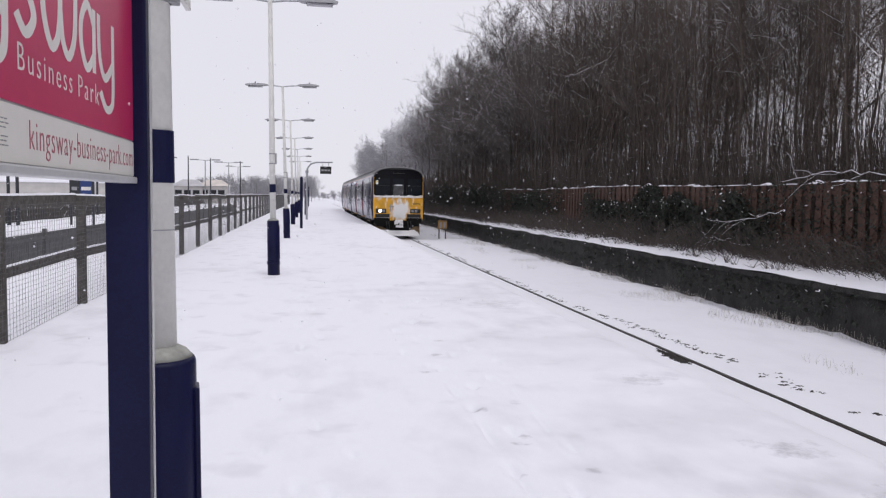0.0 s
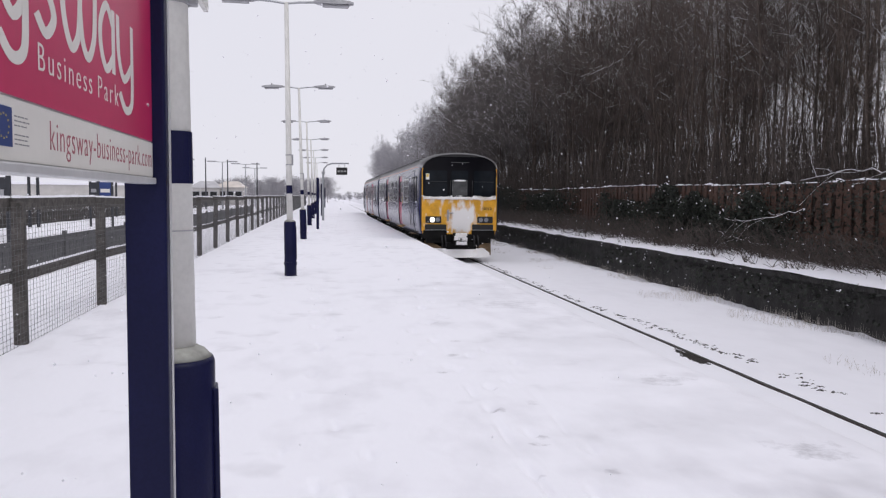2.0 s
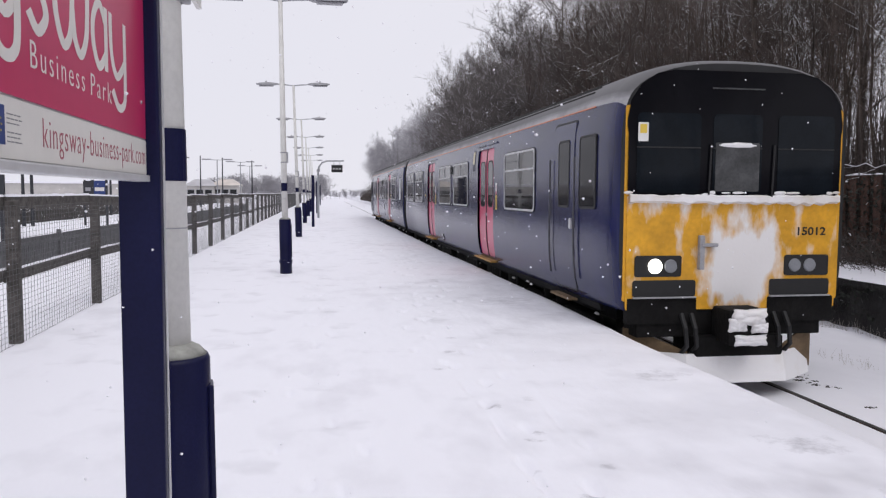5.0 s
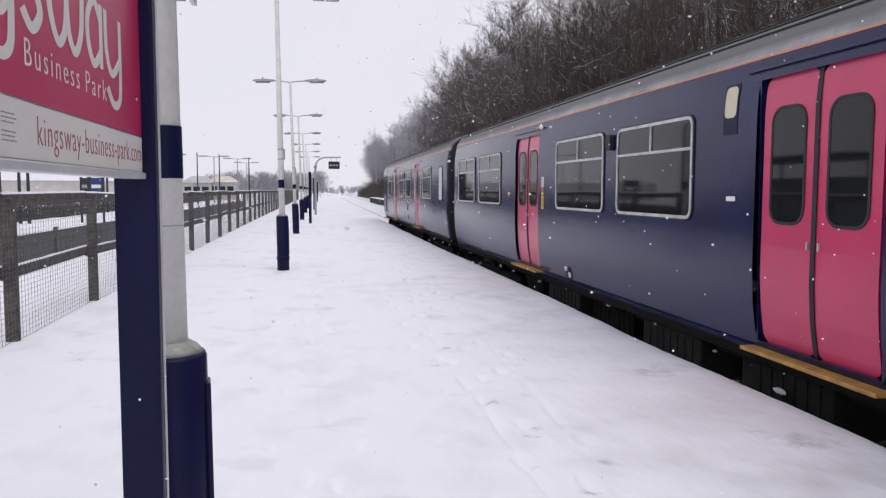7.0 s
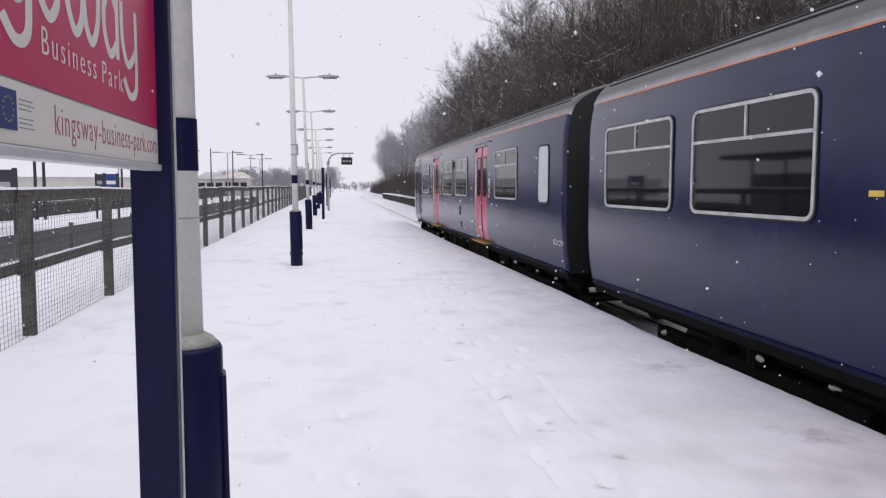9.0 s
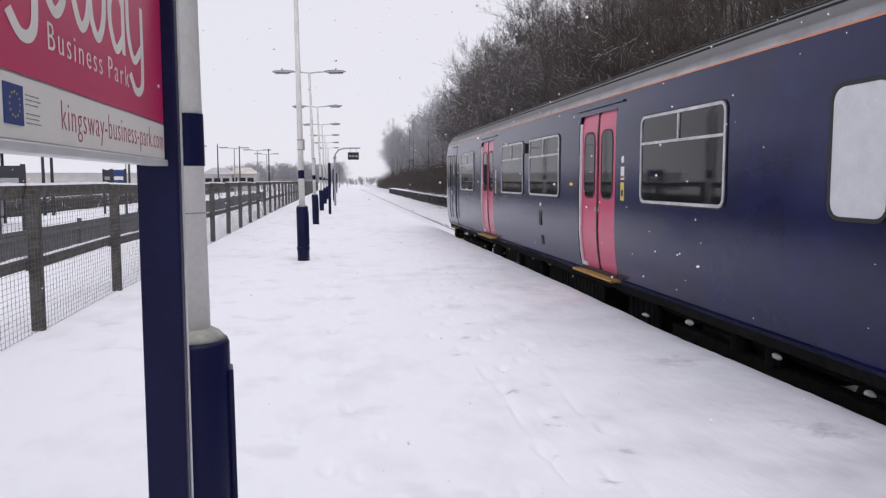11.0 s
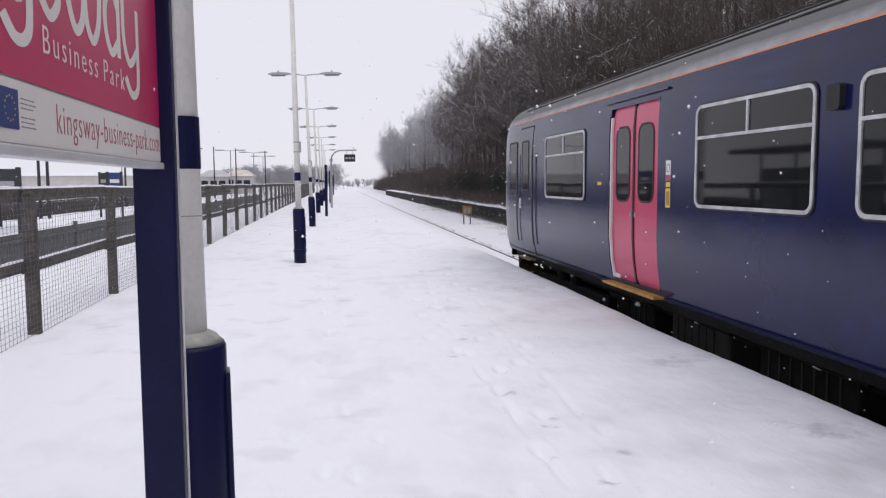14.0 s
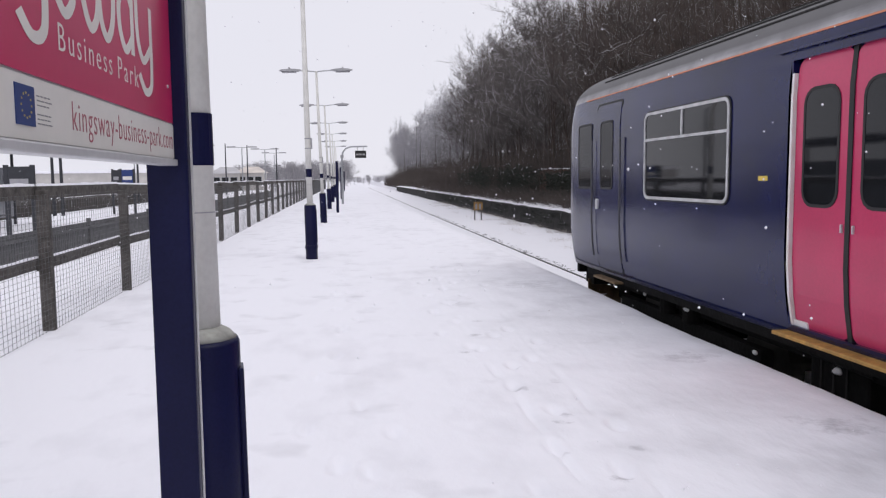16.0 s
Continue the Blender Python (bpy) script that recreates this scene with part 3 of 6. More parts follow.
# Greyer lower half: reflected platform snow painted in with the frost and dirt.
film_with_reflection(BODY_NAVY, 0.97, (0.050, 0.064, 0.15), 0.08, 0.24)
DOOR_PINK = mat("train_pink_paint", (0.56, 0.028, 0.115), 0.3, vary=0.1, scale=2, coat=0.3)
ROOF_GREY = mat("grimy_roof", (0.29, 0.285, 0.29), 0.6, vary=0.3, scale=2.2, bump=0.1, bump_scale=9)
ROOF_STREAKED = mat("streaked_dark_crown_roof", (0.46, 0.455, 0.47), 0.6, vary=0.3, scale=2.2, bump=0.1, bump_scale=9)


def darker_crown(m):
    """Darker colour on the crown that thins out in lengthwise streaks towards the gutters."""
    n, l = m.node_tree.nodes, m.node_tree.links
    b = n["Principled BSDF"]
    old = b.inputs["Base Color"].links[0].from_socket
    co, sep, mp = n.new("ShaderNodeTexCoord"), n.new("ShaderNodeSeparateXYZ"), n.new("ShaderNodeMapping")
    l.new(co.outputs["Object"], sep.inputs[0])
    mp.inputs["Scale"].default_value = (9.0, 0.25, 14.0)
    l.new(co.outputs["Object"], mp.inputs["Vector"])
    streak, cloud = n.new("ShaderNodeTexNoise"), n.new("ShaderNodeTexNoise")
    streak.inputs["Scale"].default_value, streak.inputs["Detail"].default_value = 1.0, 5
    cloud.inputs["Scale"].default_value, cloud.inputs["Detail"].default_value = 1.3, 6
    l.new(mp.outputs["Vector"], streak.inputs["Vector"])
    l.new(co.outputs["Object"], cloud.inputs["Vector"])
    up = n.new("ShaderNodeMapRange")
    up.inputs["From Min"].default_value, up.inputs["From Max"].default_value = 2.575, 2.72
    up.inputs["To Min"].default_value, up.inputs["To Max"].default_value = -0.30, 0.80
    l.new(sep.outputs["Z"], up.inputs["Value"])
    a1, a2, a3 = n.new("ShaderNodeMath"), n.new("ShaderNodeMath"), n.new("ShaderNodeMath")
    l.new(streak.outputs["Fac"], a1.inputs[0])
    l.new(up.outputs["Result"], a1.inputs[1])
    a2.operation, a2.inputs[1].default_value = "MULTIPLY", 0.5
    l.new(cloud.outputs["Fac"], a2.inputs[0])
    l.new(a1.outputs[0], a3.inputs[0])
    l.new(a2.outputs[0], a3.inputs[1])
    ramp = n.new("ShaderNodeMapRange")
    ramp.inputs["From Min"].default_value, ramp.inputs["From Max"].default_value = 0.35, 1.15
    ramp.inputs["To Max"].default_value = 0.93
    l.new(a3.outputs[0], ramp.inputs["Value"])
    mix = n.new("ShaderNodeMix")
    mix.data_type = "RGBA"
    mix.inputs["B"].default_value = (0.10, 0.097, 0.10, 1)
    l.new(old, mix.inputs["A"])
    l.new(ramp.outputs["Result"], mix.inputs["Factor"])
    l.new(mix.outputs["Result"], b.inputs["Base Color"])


darker_crown(ROOF_STREAKED)
YELLOW = mat("warning_yellow_paint", (0.72, 0.36, 0.02), 0.4, vary=0.2, scale=3.5, bump=0.08, bump_scale=20)
FRONT = mat("snow_blasted_yellow_front", (0.72, 0.36, 0.02), 0.45, vary=0.2, scale=3.5, bump=0.08, bump_scale=20)


def snow_blast(m):
    """Wind-driven snow that sticks to the middle and the edges of the front in ragged streaks."""
    n, l = m.node_tree.nodes, m.node_tree.links
    b = n["Principled BSDF"]
    old = b.inputs["Base Color"].links[0].from_socket
    co = n.new("ShaderNodeTexCoord")
    mp = n.new("ShaderNodeMapping")
    mp.inputs["Scale"].default_value = (1.0, 1.0, 0.45)
    l.new(co.outputs["Object"], mp.inputs["Vector"])
    a = n.new("ShaderNodeTexNoise")
    a.inputs["Scale"].default_value, a.inputs["Detail"].default_value = 5.5, 8
    l.new(mp.outputs["Vector"], a.inputs["Vector"])
    dist = n.new("ShaderNodeVectorMath")
    dist.operation = "DISTANCE"
    dist.inputs[1].default_value = (0.10, -CAR / 2 - NOSE - 0.013, 0.70)
    l.new(co.outputs["Object"], dist.inputs[0])
    near = n.new("ShaderNodeMapRange")
    near.inputs["From Min"].default_value, near.inputs["From Max"].default_value = 0.20, 0.70
    near.inputs["To Min"].default_value, near.inputs["To Max"].default_value = 0.42, -0.06
    l.new(dist.outputs["Value"], near.inputs["Value"])
    sep = n.new("ShaderNodeSeparateXYZ")
    l.new(co.outputs["Object"], sep.inputs[0])
    high = n.new("ShaderNodeMapRange")
    high.inputs["From Min"].default_value, high.inputs["From Max"].default_value = 1.05, 1.5
    high.inputs["To Min"].default_value, high.inputs["To Max"].default_value = 0.0, 0.12
    l.new(sep.outputs["Z"], high.inputs["Value"])
    s1, s2 = n.new("ShaderNodeMath"), n.new("ShaderNodeMath")
    l.new(a.outputs["Fac"], s1.inputs[0])
    l.new(near.outputs["Result"], s1.inputs[1])
    l.new(s1.outputs[0], s2.inputs[0])
    l.new(high.outputs["Result"], s2.inputs[1])
    ramp = n.new("ShaderNodeValToRGB")
    ramp.color_ramp.elements[0].position, ramp.color_ramp.elements[1].position = 0.52, 0.74
    l.new(s2.outputs[0], ramp.inputs["Fac"])
    mix = n.new("ShaderNodeMix")
    mix.data_type = "RGBA"
    mix.inputs["B"].default_value = (0.80, 0.78, 0.77, 1)
    l.new(old, mix.inputs["A"])
    l.new(ramp.outputs["Color"], mix.inputs["Factor"])
    l.new(mix.outputs["Result"], b.inputs["Base Color"])


snow_blast(FRONT)
ORANGE = plain("orange_line", (0.62, 0.22, 0.11), 0.5)
BLACK = mat("black_rubber", (0.012, 0.012, 0.013), 0.6, vary=0.2)
GLASS = mat("dark_window_glass", (0.010, 0.011, 0.013), 0.04, vary=0.2, scale=2, bump=0.01, bump_scale=1.5, spec=0.38)
SCREEN = mat("windscreen_glass", (0.006, 0.006, 0.008), 0.08, vary=0.2, scale=2, spec=0.12)
FRAME_ALU = mat("window_aluminium", (0.62, 0.62, 0.63), 0.42, 0.35, vary=0.3, scale=6)
RAIL_GREY = mat("dull_handrail_steel", (0.10, 0.10, 0.11), 0.5, 0.4, vary=0.3, scale=9)
UNDER = mat("underframe_grime", (0.009, 0.0085, 0.0085), 0.85, vary=0.5, scale=4, bump=0.5, bump_scale=20, spec=0.2)
GEAR = mat("grimy_equipment", (0.017, 0.016, 0.015), 0.8, vary=0.5, scale=5, bump=0.4, bump_scale=20)
WHEEL = mat("wheel_steel", (0.06, 0.055, 0.05), 0.5, 0.6, vary=0.3)
STEP_Y = mat("yellow_step", (0.50, 0.28, 0.07), 0.6, vary=0.35, scale=9)
CAKED = snow_material("caked_snow", (0.84, 0.83, 0.84), (0.58, 0.50, 0.40), 0.6)
CAB_GLASS = mat("cab_glass", (0.008, 0.011, 0.015), 0.05, vary=0.3, scale=3, spec=0.14)
LAMP_ON = plain("headlamp_glow", (1.0, 0.95, 0.85), 0.3, glow=4.0)
LAMP_OFF = mat("lamp_lens", (0.24, 0.25, 0.27), 0.12, vary=0.1)
CREST = plain("cream_crest", (0.62, 0.56, 0.40), 0.5)
PAPER = plain("white_sticker", (0.75, 0.75, 0.73), 0.5)
LABEL_Y = plain("yellow_sticker", (0.72, 0.52, 0.08), 0.5)
AMBER = plain("amber_sticker", (0.34, 0.20, 0.05), 0.5)


def side_x(z):
    """Half width of the body at a height."""
    if z < 0.9:
        return HALF_W - 0.085 * ((0.9 - z) / 0.7) ** 2
    if z > 2.1:
        return HALF_W - 0.06 * ((z - 2.1) / 0.46) ** 2
    return HALF_W


def loop_rect(u0, u1, z0, z1, r, n=4):
    pts = []
    for cu, cz, a0 in ((u1 - r, z1 - r, 0), (u0 + r, z1 - r, 90), (u0 + r, z0 + r, 180), (u1 - r, z0 + r, 270)):
        for k in range(n + 1):
            a = radians(a0 + 90 * k / n)
            pts.append((cu + r * math.cos(a), cz + r * math.sin(a)))
    return pts


def side_ring(u0, u1, z0, z1, r, w, side, o0, o1):
    """A frame round a rounded opening on a body side, w wide, from o0 to o1 proud."""
    bm = bmesh.new()
    a, b = loop_rect(u0, u1, z0, z1, r), loop_rect(u0 + w, u1 - w, z0 + w, z1 - w, max(r - w, 0.004))
    n = len(a)
    vs = [[bm.verts.new((side * (side_x(z) + o), u, z)) for u, z in p] for p, o in ((a, o0), (a, o1), (b, o1), (b, o0))]
    for p, q in zip(vs, vs[1:]):
        for k in range(n):
            bm.faces.new((p[k], p[(k + 1) % n], q[(k + 1) % n], q[k]))
    bmesh.ops.recalc_face_normals(bm, faces=bm.faces)
    return bm


def side_panel(u0, u1, z0, z1, r, side, o0, o1):
    """A rounded panel that follows the body's side."""
    bm = bmesh.new()
    rows = []
    zs = [z0 + r * (1 - math.cos(radians(a))) for a in (0, 30, 60, 90)] if r else [z0]
    zs += [z0 + (z1 - z0) * k / 8 for k in range(1, 8) if z0 + r < z0 + (z1 - z0) * k / 8 < z1 - r]
    zs += [z1 - r * (1 - math.cos(radians(a))) for a in (90, 60, 30, 0)] if r else [z1]
    for z in zs:
        c = 0
        if r and z < z0 + r:
            c = r - math.sqrt(max(0, r * r - (z0 + r - z) ** 2))
        if r and z > z1 - r:
            c = r - math.sqrt(max(0, r * r - (z - z1 + r) ** 2))
        x = side_x(z)
        rows.append([bm.verts.new((side * (x + o), u, z)) for u, o in ((u0 + c, o0), (u0 + c, o1), (u1 - c, o1), (u1 - c, o0))])
    for a, b in zip(rows, rows[1:]):
        for k in range(3):
            bm.faces.new((a[k], a[k + 1], b[k + 1], b[k]))
    bm.faces.new(rows[0])
    bm.faces.new(rows[-1])
    bmesh.ops.recalc_face_normals(bm, faces=bm.faces)
    return bm


def car_window(car, u0, u1, side):
    z0, z1, zt = 1.24, 2.205, 1.90
    f = part("window", side_ring(u0, u1, z0, z1, 0.10, 0.031, side, 0.001, 0.020), FRAME_ALU, car, "silver-framed window with two hopper lights")
    part("pane", side_panel(u0 + 0.03, u1 - 0.03, z0 + 0.03, zt, 0.07, side, 0.001, 0.008), GLASS, f)
    mid = (u0 + u1) / 2
    part("hopper_pane", side_panel(u0 + 0.03, mid, zt, z1 - 0.03, 0.03, side, 0.001, 0.009), GLASS, f)
    part("hopper_pane", side_panel(mid, u1 - 0.03, zt, z1 - 0.03, 0.03, side, 0.001, 0.009), GLASS, f)
    part("transom", side_panel(u0 + 0.03, u1 - 0.03, zt - 0.014, zt + 0.014, 0, side, 0.002, 0.024), FRAME_ALU, f)
    part("mullion", side_panel(mid - 0.013, mid + 0.013, zt + 0.016, z1 - 0.033, 0, side, 0.002, 0.024), FRAME_ALU, f)
    part("gasket", side_ring(u0 - 0.015, u1 + 0.015, z0 - 0.015, z1 + 0.015, 0.11, 0.018, side, 0.001, 0.010), BLACK, f)


DOORS = {"two": ((5.74, 7.04), (13.09, 14.34)), "toilet": ((5.56, 6.86), (12.86, 14.16))}
DOOR_Z = (0.28, 2.40)


def car_doors(car, u0, u1, side, snowy):
    """Two sliding leaves set back in a pocket of the body side."""
    part("door_pocket", side_panel(u0 - 0.06, u1 + 0.06, 0.28, 2.40, 0, side, -0.11, -0.10), BLACK, car)
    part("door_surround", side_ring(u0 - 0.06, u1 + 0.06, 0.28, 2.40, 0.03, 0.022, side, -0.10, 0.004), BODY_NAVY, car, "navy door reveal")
    mid = (u0 + u1) / 2
    for a, b in ((u0, mid - 0.02), (mid + 0.02, u1)):
        d = part("door", side_panel(a, b, 0.30, 2.38, 0.07, side, -0.070, -0.033), DOOR_PINK, car, "crimson pink sliding door leaf")
        c, w = (a + b) / 2, 0.195
        part("glass", side_panel(c - w, c + w, 1.27, 2.13, 0.11, side, -0.045, -0.029), GLASS, d)
        part("gasket", side_ring(c - w - 0.02, c + w + 0.02, 1.25, 2.15, 0.13, 0.024, side, -0.045, -0.026), BLACK, d)
        part("pull", side_panel(b - 0.05 if b < mid else a + 0.035, b - 0.035 if b < mid else a + 0.05, 1.08, 1.14, 0, side, -0.035, -0.018), FRAME_ALU, d)
    part("centre_seal", side_panel(mid - 0.024, mid + 0.024, 0.30, 2.38, 0, side, -0.065, -0.023), BLACK, car)
    if snowy:
        part("door_snow", side_panel(u0 - 0.040, u0 - 0.012, 0.30, 2.28, 0.01, side, -0.085, -0.006), CAKED, car, "snow packed down the door edge")
        part("door_snow", side_panel(u0 - 0.03, u0 + 0.16, 0.29, 0.35, 0.02, side, -0.07, -0.02), CAKED, car)
    x = side * (HALF_W - 0.12)
    part("step", boxed(min(x, x + side * 0.17), u0 - 0.12, 0.215, max(x, x + side * 0.17), u1 + 0.12, 0.247, bevel=0.008), STEP_Y, car, "yellow step board dusted with snow")
    part("rain_strip", side_panel(u0 - 0.25, u1 + 0.25, 2.455, 2.475, 0, side, 0.001, 0.025), BODY_NAVY, car)


def bogie(car, y):
    b = part("bogie_frame", boxed(-1.12, y - 1.75, -0.30, -0.98, y + 1.75, -0.12, bevel=0.03), UNDER, car, "grimy black bogie")
    part("bogie_side", boxed(0.98, y - 1.75, -0.30, 1.12, y + 1.75, -0.12, bevel=0.03), UNDER, b)
    part("bolster", boxed(-1.0, y - 0.35, -0.32, 1.0, y + 0.35, 0.02), UNDER, b)
    for yy in (y - 1.3, y + 1.3):
        for x in (-0.79, 0.65):
            part("wheel", tubed([(x, yy, -0.38), (x + 0.14, yy, -0.38)], 0.42, 24), WHEEL, b)
        part("axle", tubed([(-0.7, yy, -0.38), (0.7, yy, -0.38)], 0.08, 10), WHEEL, b)
        for x in (-1.16, 1.02):
            part("axlebox", boxed(x, yy - 0.17, -0.50, x + 0.14, yy + 0.17, -0.22, bevel=0.03), UNDER, b)
    for yy in (y - 0.3, y + 0.3):
        for x in (-1.07, 1.07):
            part("spring", tubed([(x, yy, -0.12), (x, yy, 0.14)], 0.12, 12), UNDER, b)


def car_body(car, inner):
    """The shell: side, cantrail and roof profile drawn along the length, narrowed at the cab."""
    bm = bmesh.new()
    TAIL = TAILS[inner]
    prof = [(side_x(z), z) for z in (0.20, 0.28, 0.42, 0.6, 0.9, 1.3, 1.7, 2.1, 2.25, 2.4, 2.52)]
    roof = []
    for k in range(1, 12):
        a = k / 12
        roof.append((1.395 * math.cos(a * math.pi / 2) ** 0.78, 2.56 + 0.50 * math.sin(a * math.pi / 2) ** 1.05))
    right = prof + [(1.41, 2.56)] + roof
    full = right + [(0, 3.06)] + [(-x, z) for x, z in right[::-1]]
    n = len(full)
    stations = [(-NOSE, 0.945, 0.07), (0.04 - NOSE, 0.965, 0.045), (0.12 - NOSE, 0.978, 0.02), (0.24 - NOSE, 0.986, 0.008), (0.3, 0.993, 0), (0.8, 0.998, 0), (1.2, 1, 0), *[(u, 1, 0) for a, b in DOORS[inner] for u in (a - 0.06, b + 0.06)], (CAR + TAIL - 0.12, 1, 0), (CAR + TAIL - 0.03, 0.99, 0.01), (CAR + TAIL, 0.97, 0.03)]
    rings = []
    for u, k, drop in stations:
        rings.append([bm.verts.new((x * k, u - CAR / 2, z - (drop if z > 2.5 else 0))) for x, z in full])
    nr = len(right)
    for i, (a, b) in enumerate(zip(rings, rings[1:])):
        mid_u = (stations[i][0] + stations[i + 1][0]) / 2
        door_here = any(p < mid_u < q for p, q in DOORS[inner])
        for j in range(n):
            zs = (full[j][1], full[(j + 1) % n][1])
            if door_here and min(zs) >= DOOR_Z[0] - 0.001 and max(zs) <= DOOR_Z[1] + 0.001:
                continue
            f = bm.faces.new((a[j], a[(j + 1) % n], b[(j + 1) % n], b[j]))
            hi = min(full[j][1], full[(j + 1) % n][1])
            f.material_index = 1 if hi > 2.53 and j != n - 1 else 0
            f.smooth = True
    bm.faces.new(rings[0]).material_index = 2
    bm.faces.new(rings[-1][::-1]).material_index = 2
    bmesh.ops.recalc_face_normals(bm, faces=bm.faces)
    part("body", bm, [BODY_NAVY, ROOF_STREAKED, BLACK], car, "dark navy body side with a grey roof")


def slim_notice(car, u, side):
    n = part("notice", side_panel(u, u + 0.11, 1.22, 1.42, 0.008, side, 0.001, 0.004), LABEL_Y, car, "white, red and yellow door notices")
    part("notice_mark", side_panel(u + 0.02, u + 0.09, 1.25, 1.39, 0.01, side, 0.003, 0.006), AMBER, n)
    part("notice_strip", side_panel(u + 0.005, u + 0.105, 1.435, 1.485, 0, side, 0.001, 0.004), LABEL_Y, n)
    part("notice_top", side_panel(u, u + 0.11, 1.50, 1.71, 0.008, side, 0.001, 0.004), PAPER, n)
    part("notice_bar", side_panel(u, u + 0.11, 1.50, 1.56, 0.004, side, 0.003, 0.006), LETTER_RED, n)
    part("notice_ring", side_ring(u + 0.02, u + 0.09, 1.585, 1.675, 0.034, 0.010, side, 0.003, 0.006), LETTER_RED, n)


def door_notice(car, u, side):
    n = part("notice", side_panel(u, u + 0.11, 1.25, 1.47, 0, side, 0.001, 0.004), LABEL_Y, car, "white and yellow door notices")
    part("notice_top", side_panel(u, u + 0.11, 1.50, 1.66, 0, side, 0.001, 0.004), PAPER, n)
    part("notice_bar", side_panel(u + 0.01, u + 0.10, 1.52, 1.55, 0, side, 0.003, 0.006), LETTER_RED, n)
    part("notice_mark", side_panel(u + 0.025, u + 0.085, 1.30, 1.38, 0.01, side, 0.003, 0.006), BLACK, n)
    part("notice_disc", side_panel(u + 0.01, u + 0.10, 1.70, 1.79, 0.044, side, 0.001, 0.004), PAPER, n)


def rail_car(name, inner, label):
    """A diesel multiple-unit car, cab end towards -y, its middle at the origin, heights above the platform."""
    car = thing(name, pose(0, 0, 0), label, "rail car", "cars of the train")
    car_body(car, inner)
    TAIL = TAILS[inner]
    o = CAR / 2
    for side in (-1, 1):
        wins = [(2.88, 4.78) if inner == "two" else (2.72, 4.62)] + ([(8.11, 9.89), (10.31, 12.13), (15.42, 17.28), (17.70, 19.52)] if inner == "two" else [(7.79, 9.60), (10.06, 11.87), (15.04, 16.94)])
        for a, b in wins:
            car_window(car, a - o, b - o, side)
        for a, b in DOORS[inner]:
            car_doors(car, a - o, b - o, side, inner != "two")
        part("orange_line", side_panel(0.5 - o, CAR + TAIL - 0.15 - o, 2.552, 2.568, 0, side, 0.0, 0.012), ORANGE, car)
        part("gutter", side_panel(0.9 - o, CAR + TAIL - 0.15 - o, 2.572, 2.592, 0, side, -0.03, 0.004), ROOF_GREY, car)
        part("solebar", side_panel(0.4 - o, CAR + TAIL - 0.1 - o, 0.10, 0.20, 0, side, -0.06, -0.02), UNDER, car)
        # cab side window, cab door and its handrails
        part("cab_window", side_panel(0.34 - o, 0.86 - o, 1.36, 2.2, 0.05, side, -0.03, 0.004), SCREEN, car)
        part("cab_window_frame", side_ring(0.31 - o, 0.89 - o, 1.33, 2.23, 0.06, 0.03, side, -0.03, 0.008), BLACK, car)
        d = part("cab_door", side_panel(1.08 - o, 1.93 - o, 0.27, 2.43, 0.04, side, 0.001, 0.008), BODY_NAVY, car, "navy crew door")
        part("seam", side_ring(1.05 - o, 1.96 - o, 0.25, 2.46, 0.06, 0.03, side, 0.001, 0.006), BLACK, d)
        part("glass", side_panel(1.28 - o, 1.68 - o, 1.36, 2.19, 0.06, side, 0.003, 0.012), SCREEN, d)
        part("glass_frame", side_ring(1.25 - o, 1.71 - o, 1.33, 2.22, 0.07, 0.03, side, 0.003, 0.015), BLACK, d)
        part("handle", side_panel(1.12 - o, 1.20 - o, 1.06, 1.20, 0.03, side, 0.004, 0.03), FRAME_ALU, d)
        for u in (0.99, 2.02):
            pts = [(side * (side_x(z) + 0.035), u - o, z) for z in (0.42, 0.6, 0.9, 1.3, 1.98)]
            part("handrail", tubed(pts, 0.013, 8), RAIL_GREY, car)
        part("cab_step", boxed(min(side * 1.38, side * 1.50), 1.1 - o, 0.13, max(side * 1.38, side * 1.50), 1.9 - o, 0.160, bevel=0.006), RUST, car)
        # stickers and small hatches
        l0 = 7.38 if inner == "two" else 12.39
        part("yellow_label", side_panel(l0 - o, l0 + 0.14 - o, 1.42, 1.46, 0, side, 0.001, 0.004), PAPER if inner == "two" else LABEL_Y, car)
        if inner == "two":
            part("yellow_label", side_panel(14.74 - o, 14.88 - o, 1.43, 1.47, 0, side, 0.001, 0.004), LABEL_Y, car)
        else:
            part("yellow_label", side_panel(5.10 - o, 5.24 - o, 1.45, 1.49, 0, side, 0.001, 0.004), LABEL_Y, car)
        for n0 in (12.74, 5.38) if inner == "two" else (7.13, 14.42):
            (door_notice if n0 == 14.42 else slim_notice)(car, n0 - o, side)
        w0 = 10.02 if inner == "two" else 9.76
        part("side_camera", side_panel(w0 - o, w0 + 0.14 - o, 1.98, 2.16, 0.03, side, 0.001, 0.05), BLACK, car)
        if inner != "two":
            part("hatch", side_panel(10.72 - o, 10.86 - o, 0.74, 0.98, 0.03, side, 0.001, 0.008), BLACK, car)
            part("hatch", side_panel(10.80 - o, 10.92 - o, 0.42, 0.58, 0.02, side, 0.001, 0.008), BLACK, car)
            part("hatch_tag", side_panel(10.74 - o, 10.84 - o, 1.07, 1.12, 0, side, 0.001, 0.004), PAPER, car)
        else:
            lump = part("filler_recess", side_panel(11.58 - o, 11.78 - o, 0.27, 0.43, 0.03, side, 0.001, 0.010), BLACK, car)
            part("filler_snow", side_panel(11.69 - o, 11.75 - o, 0.38, 0.44, 0.02, side, 0.006, 0.03), CAKED, lump)
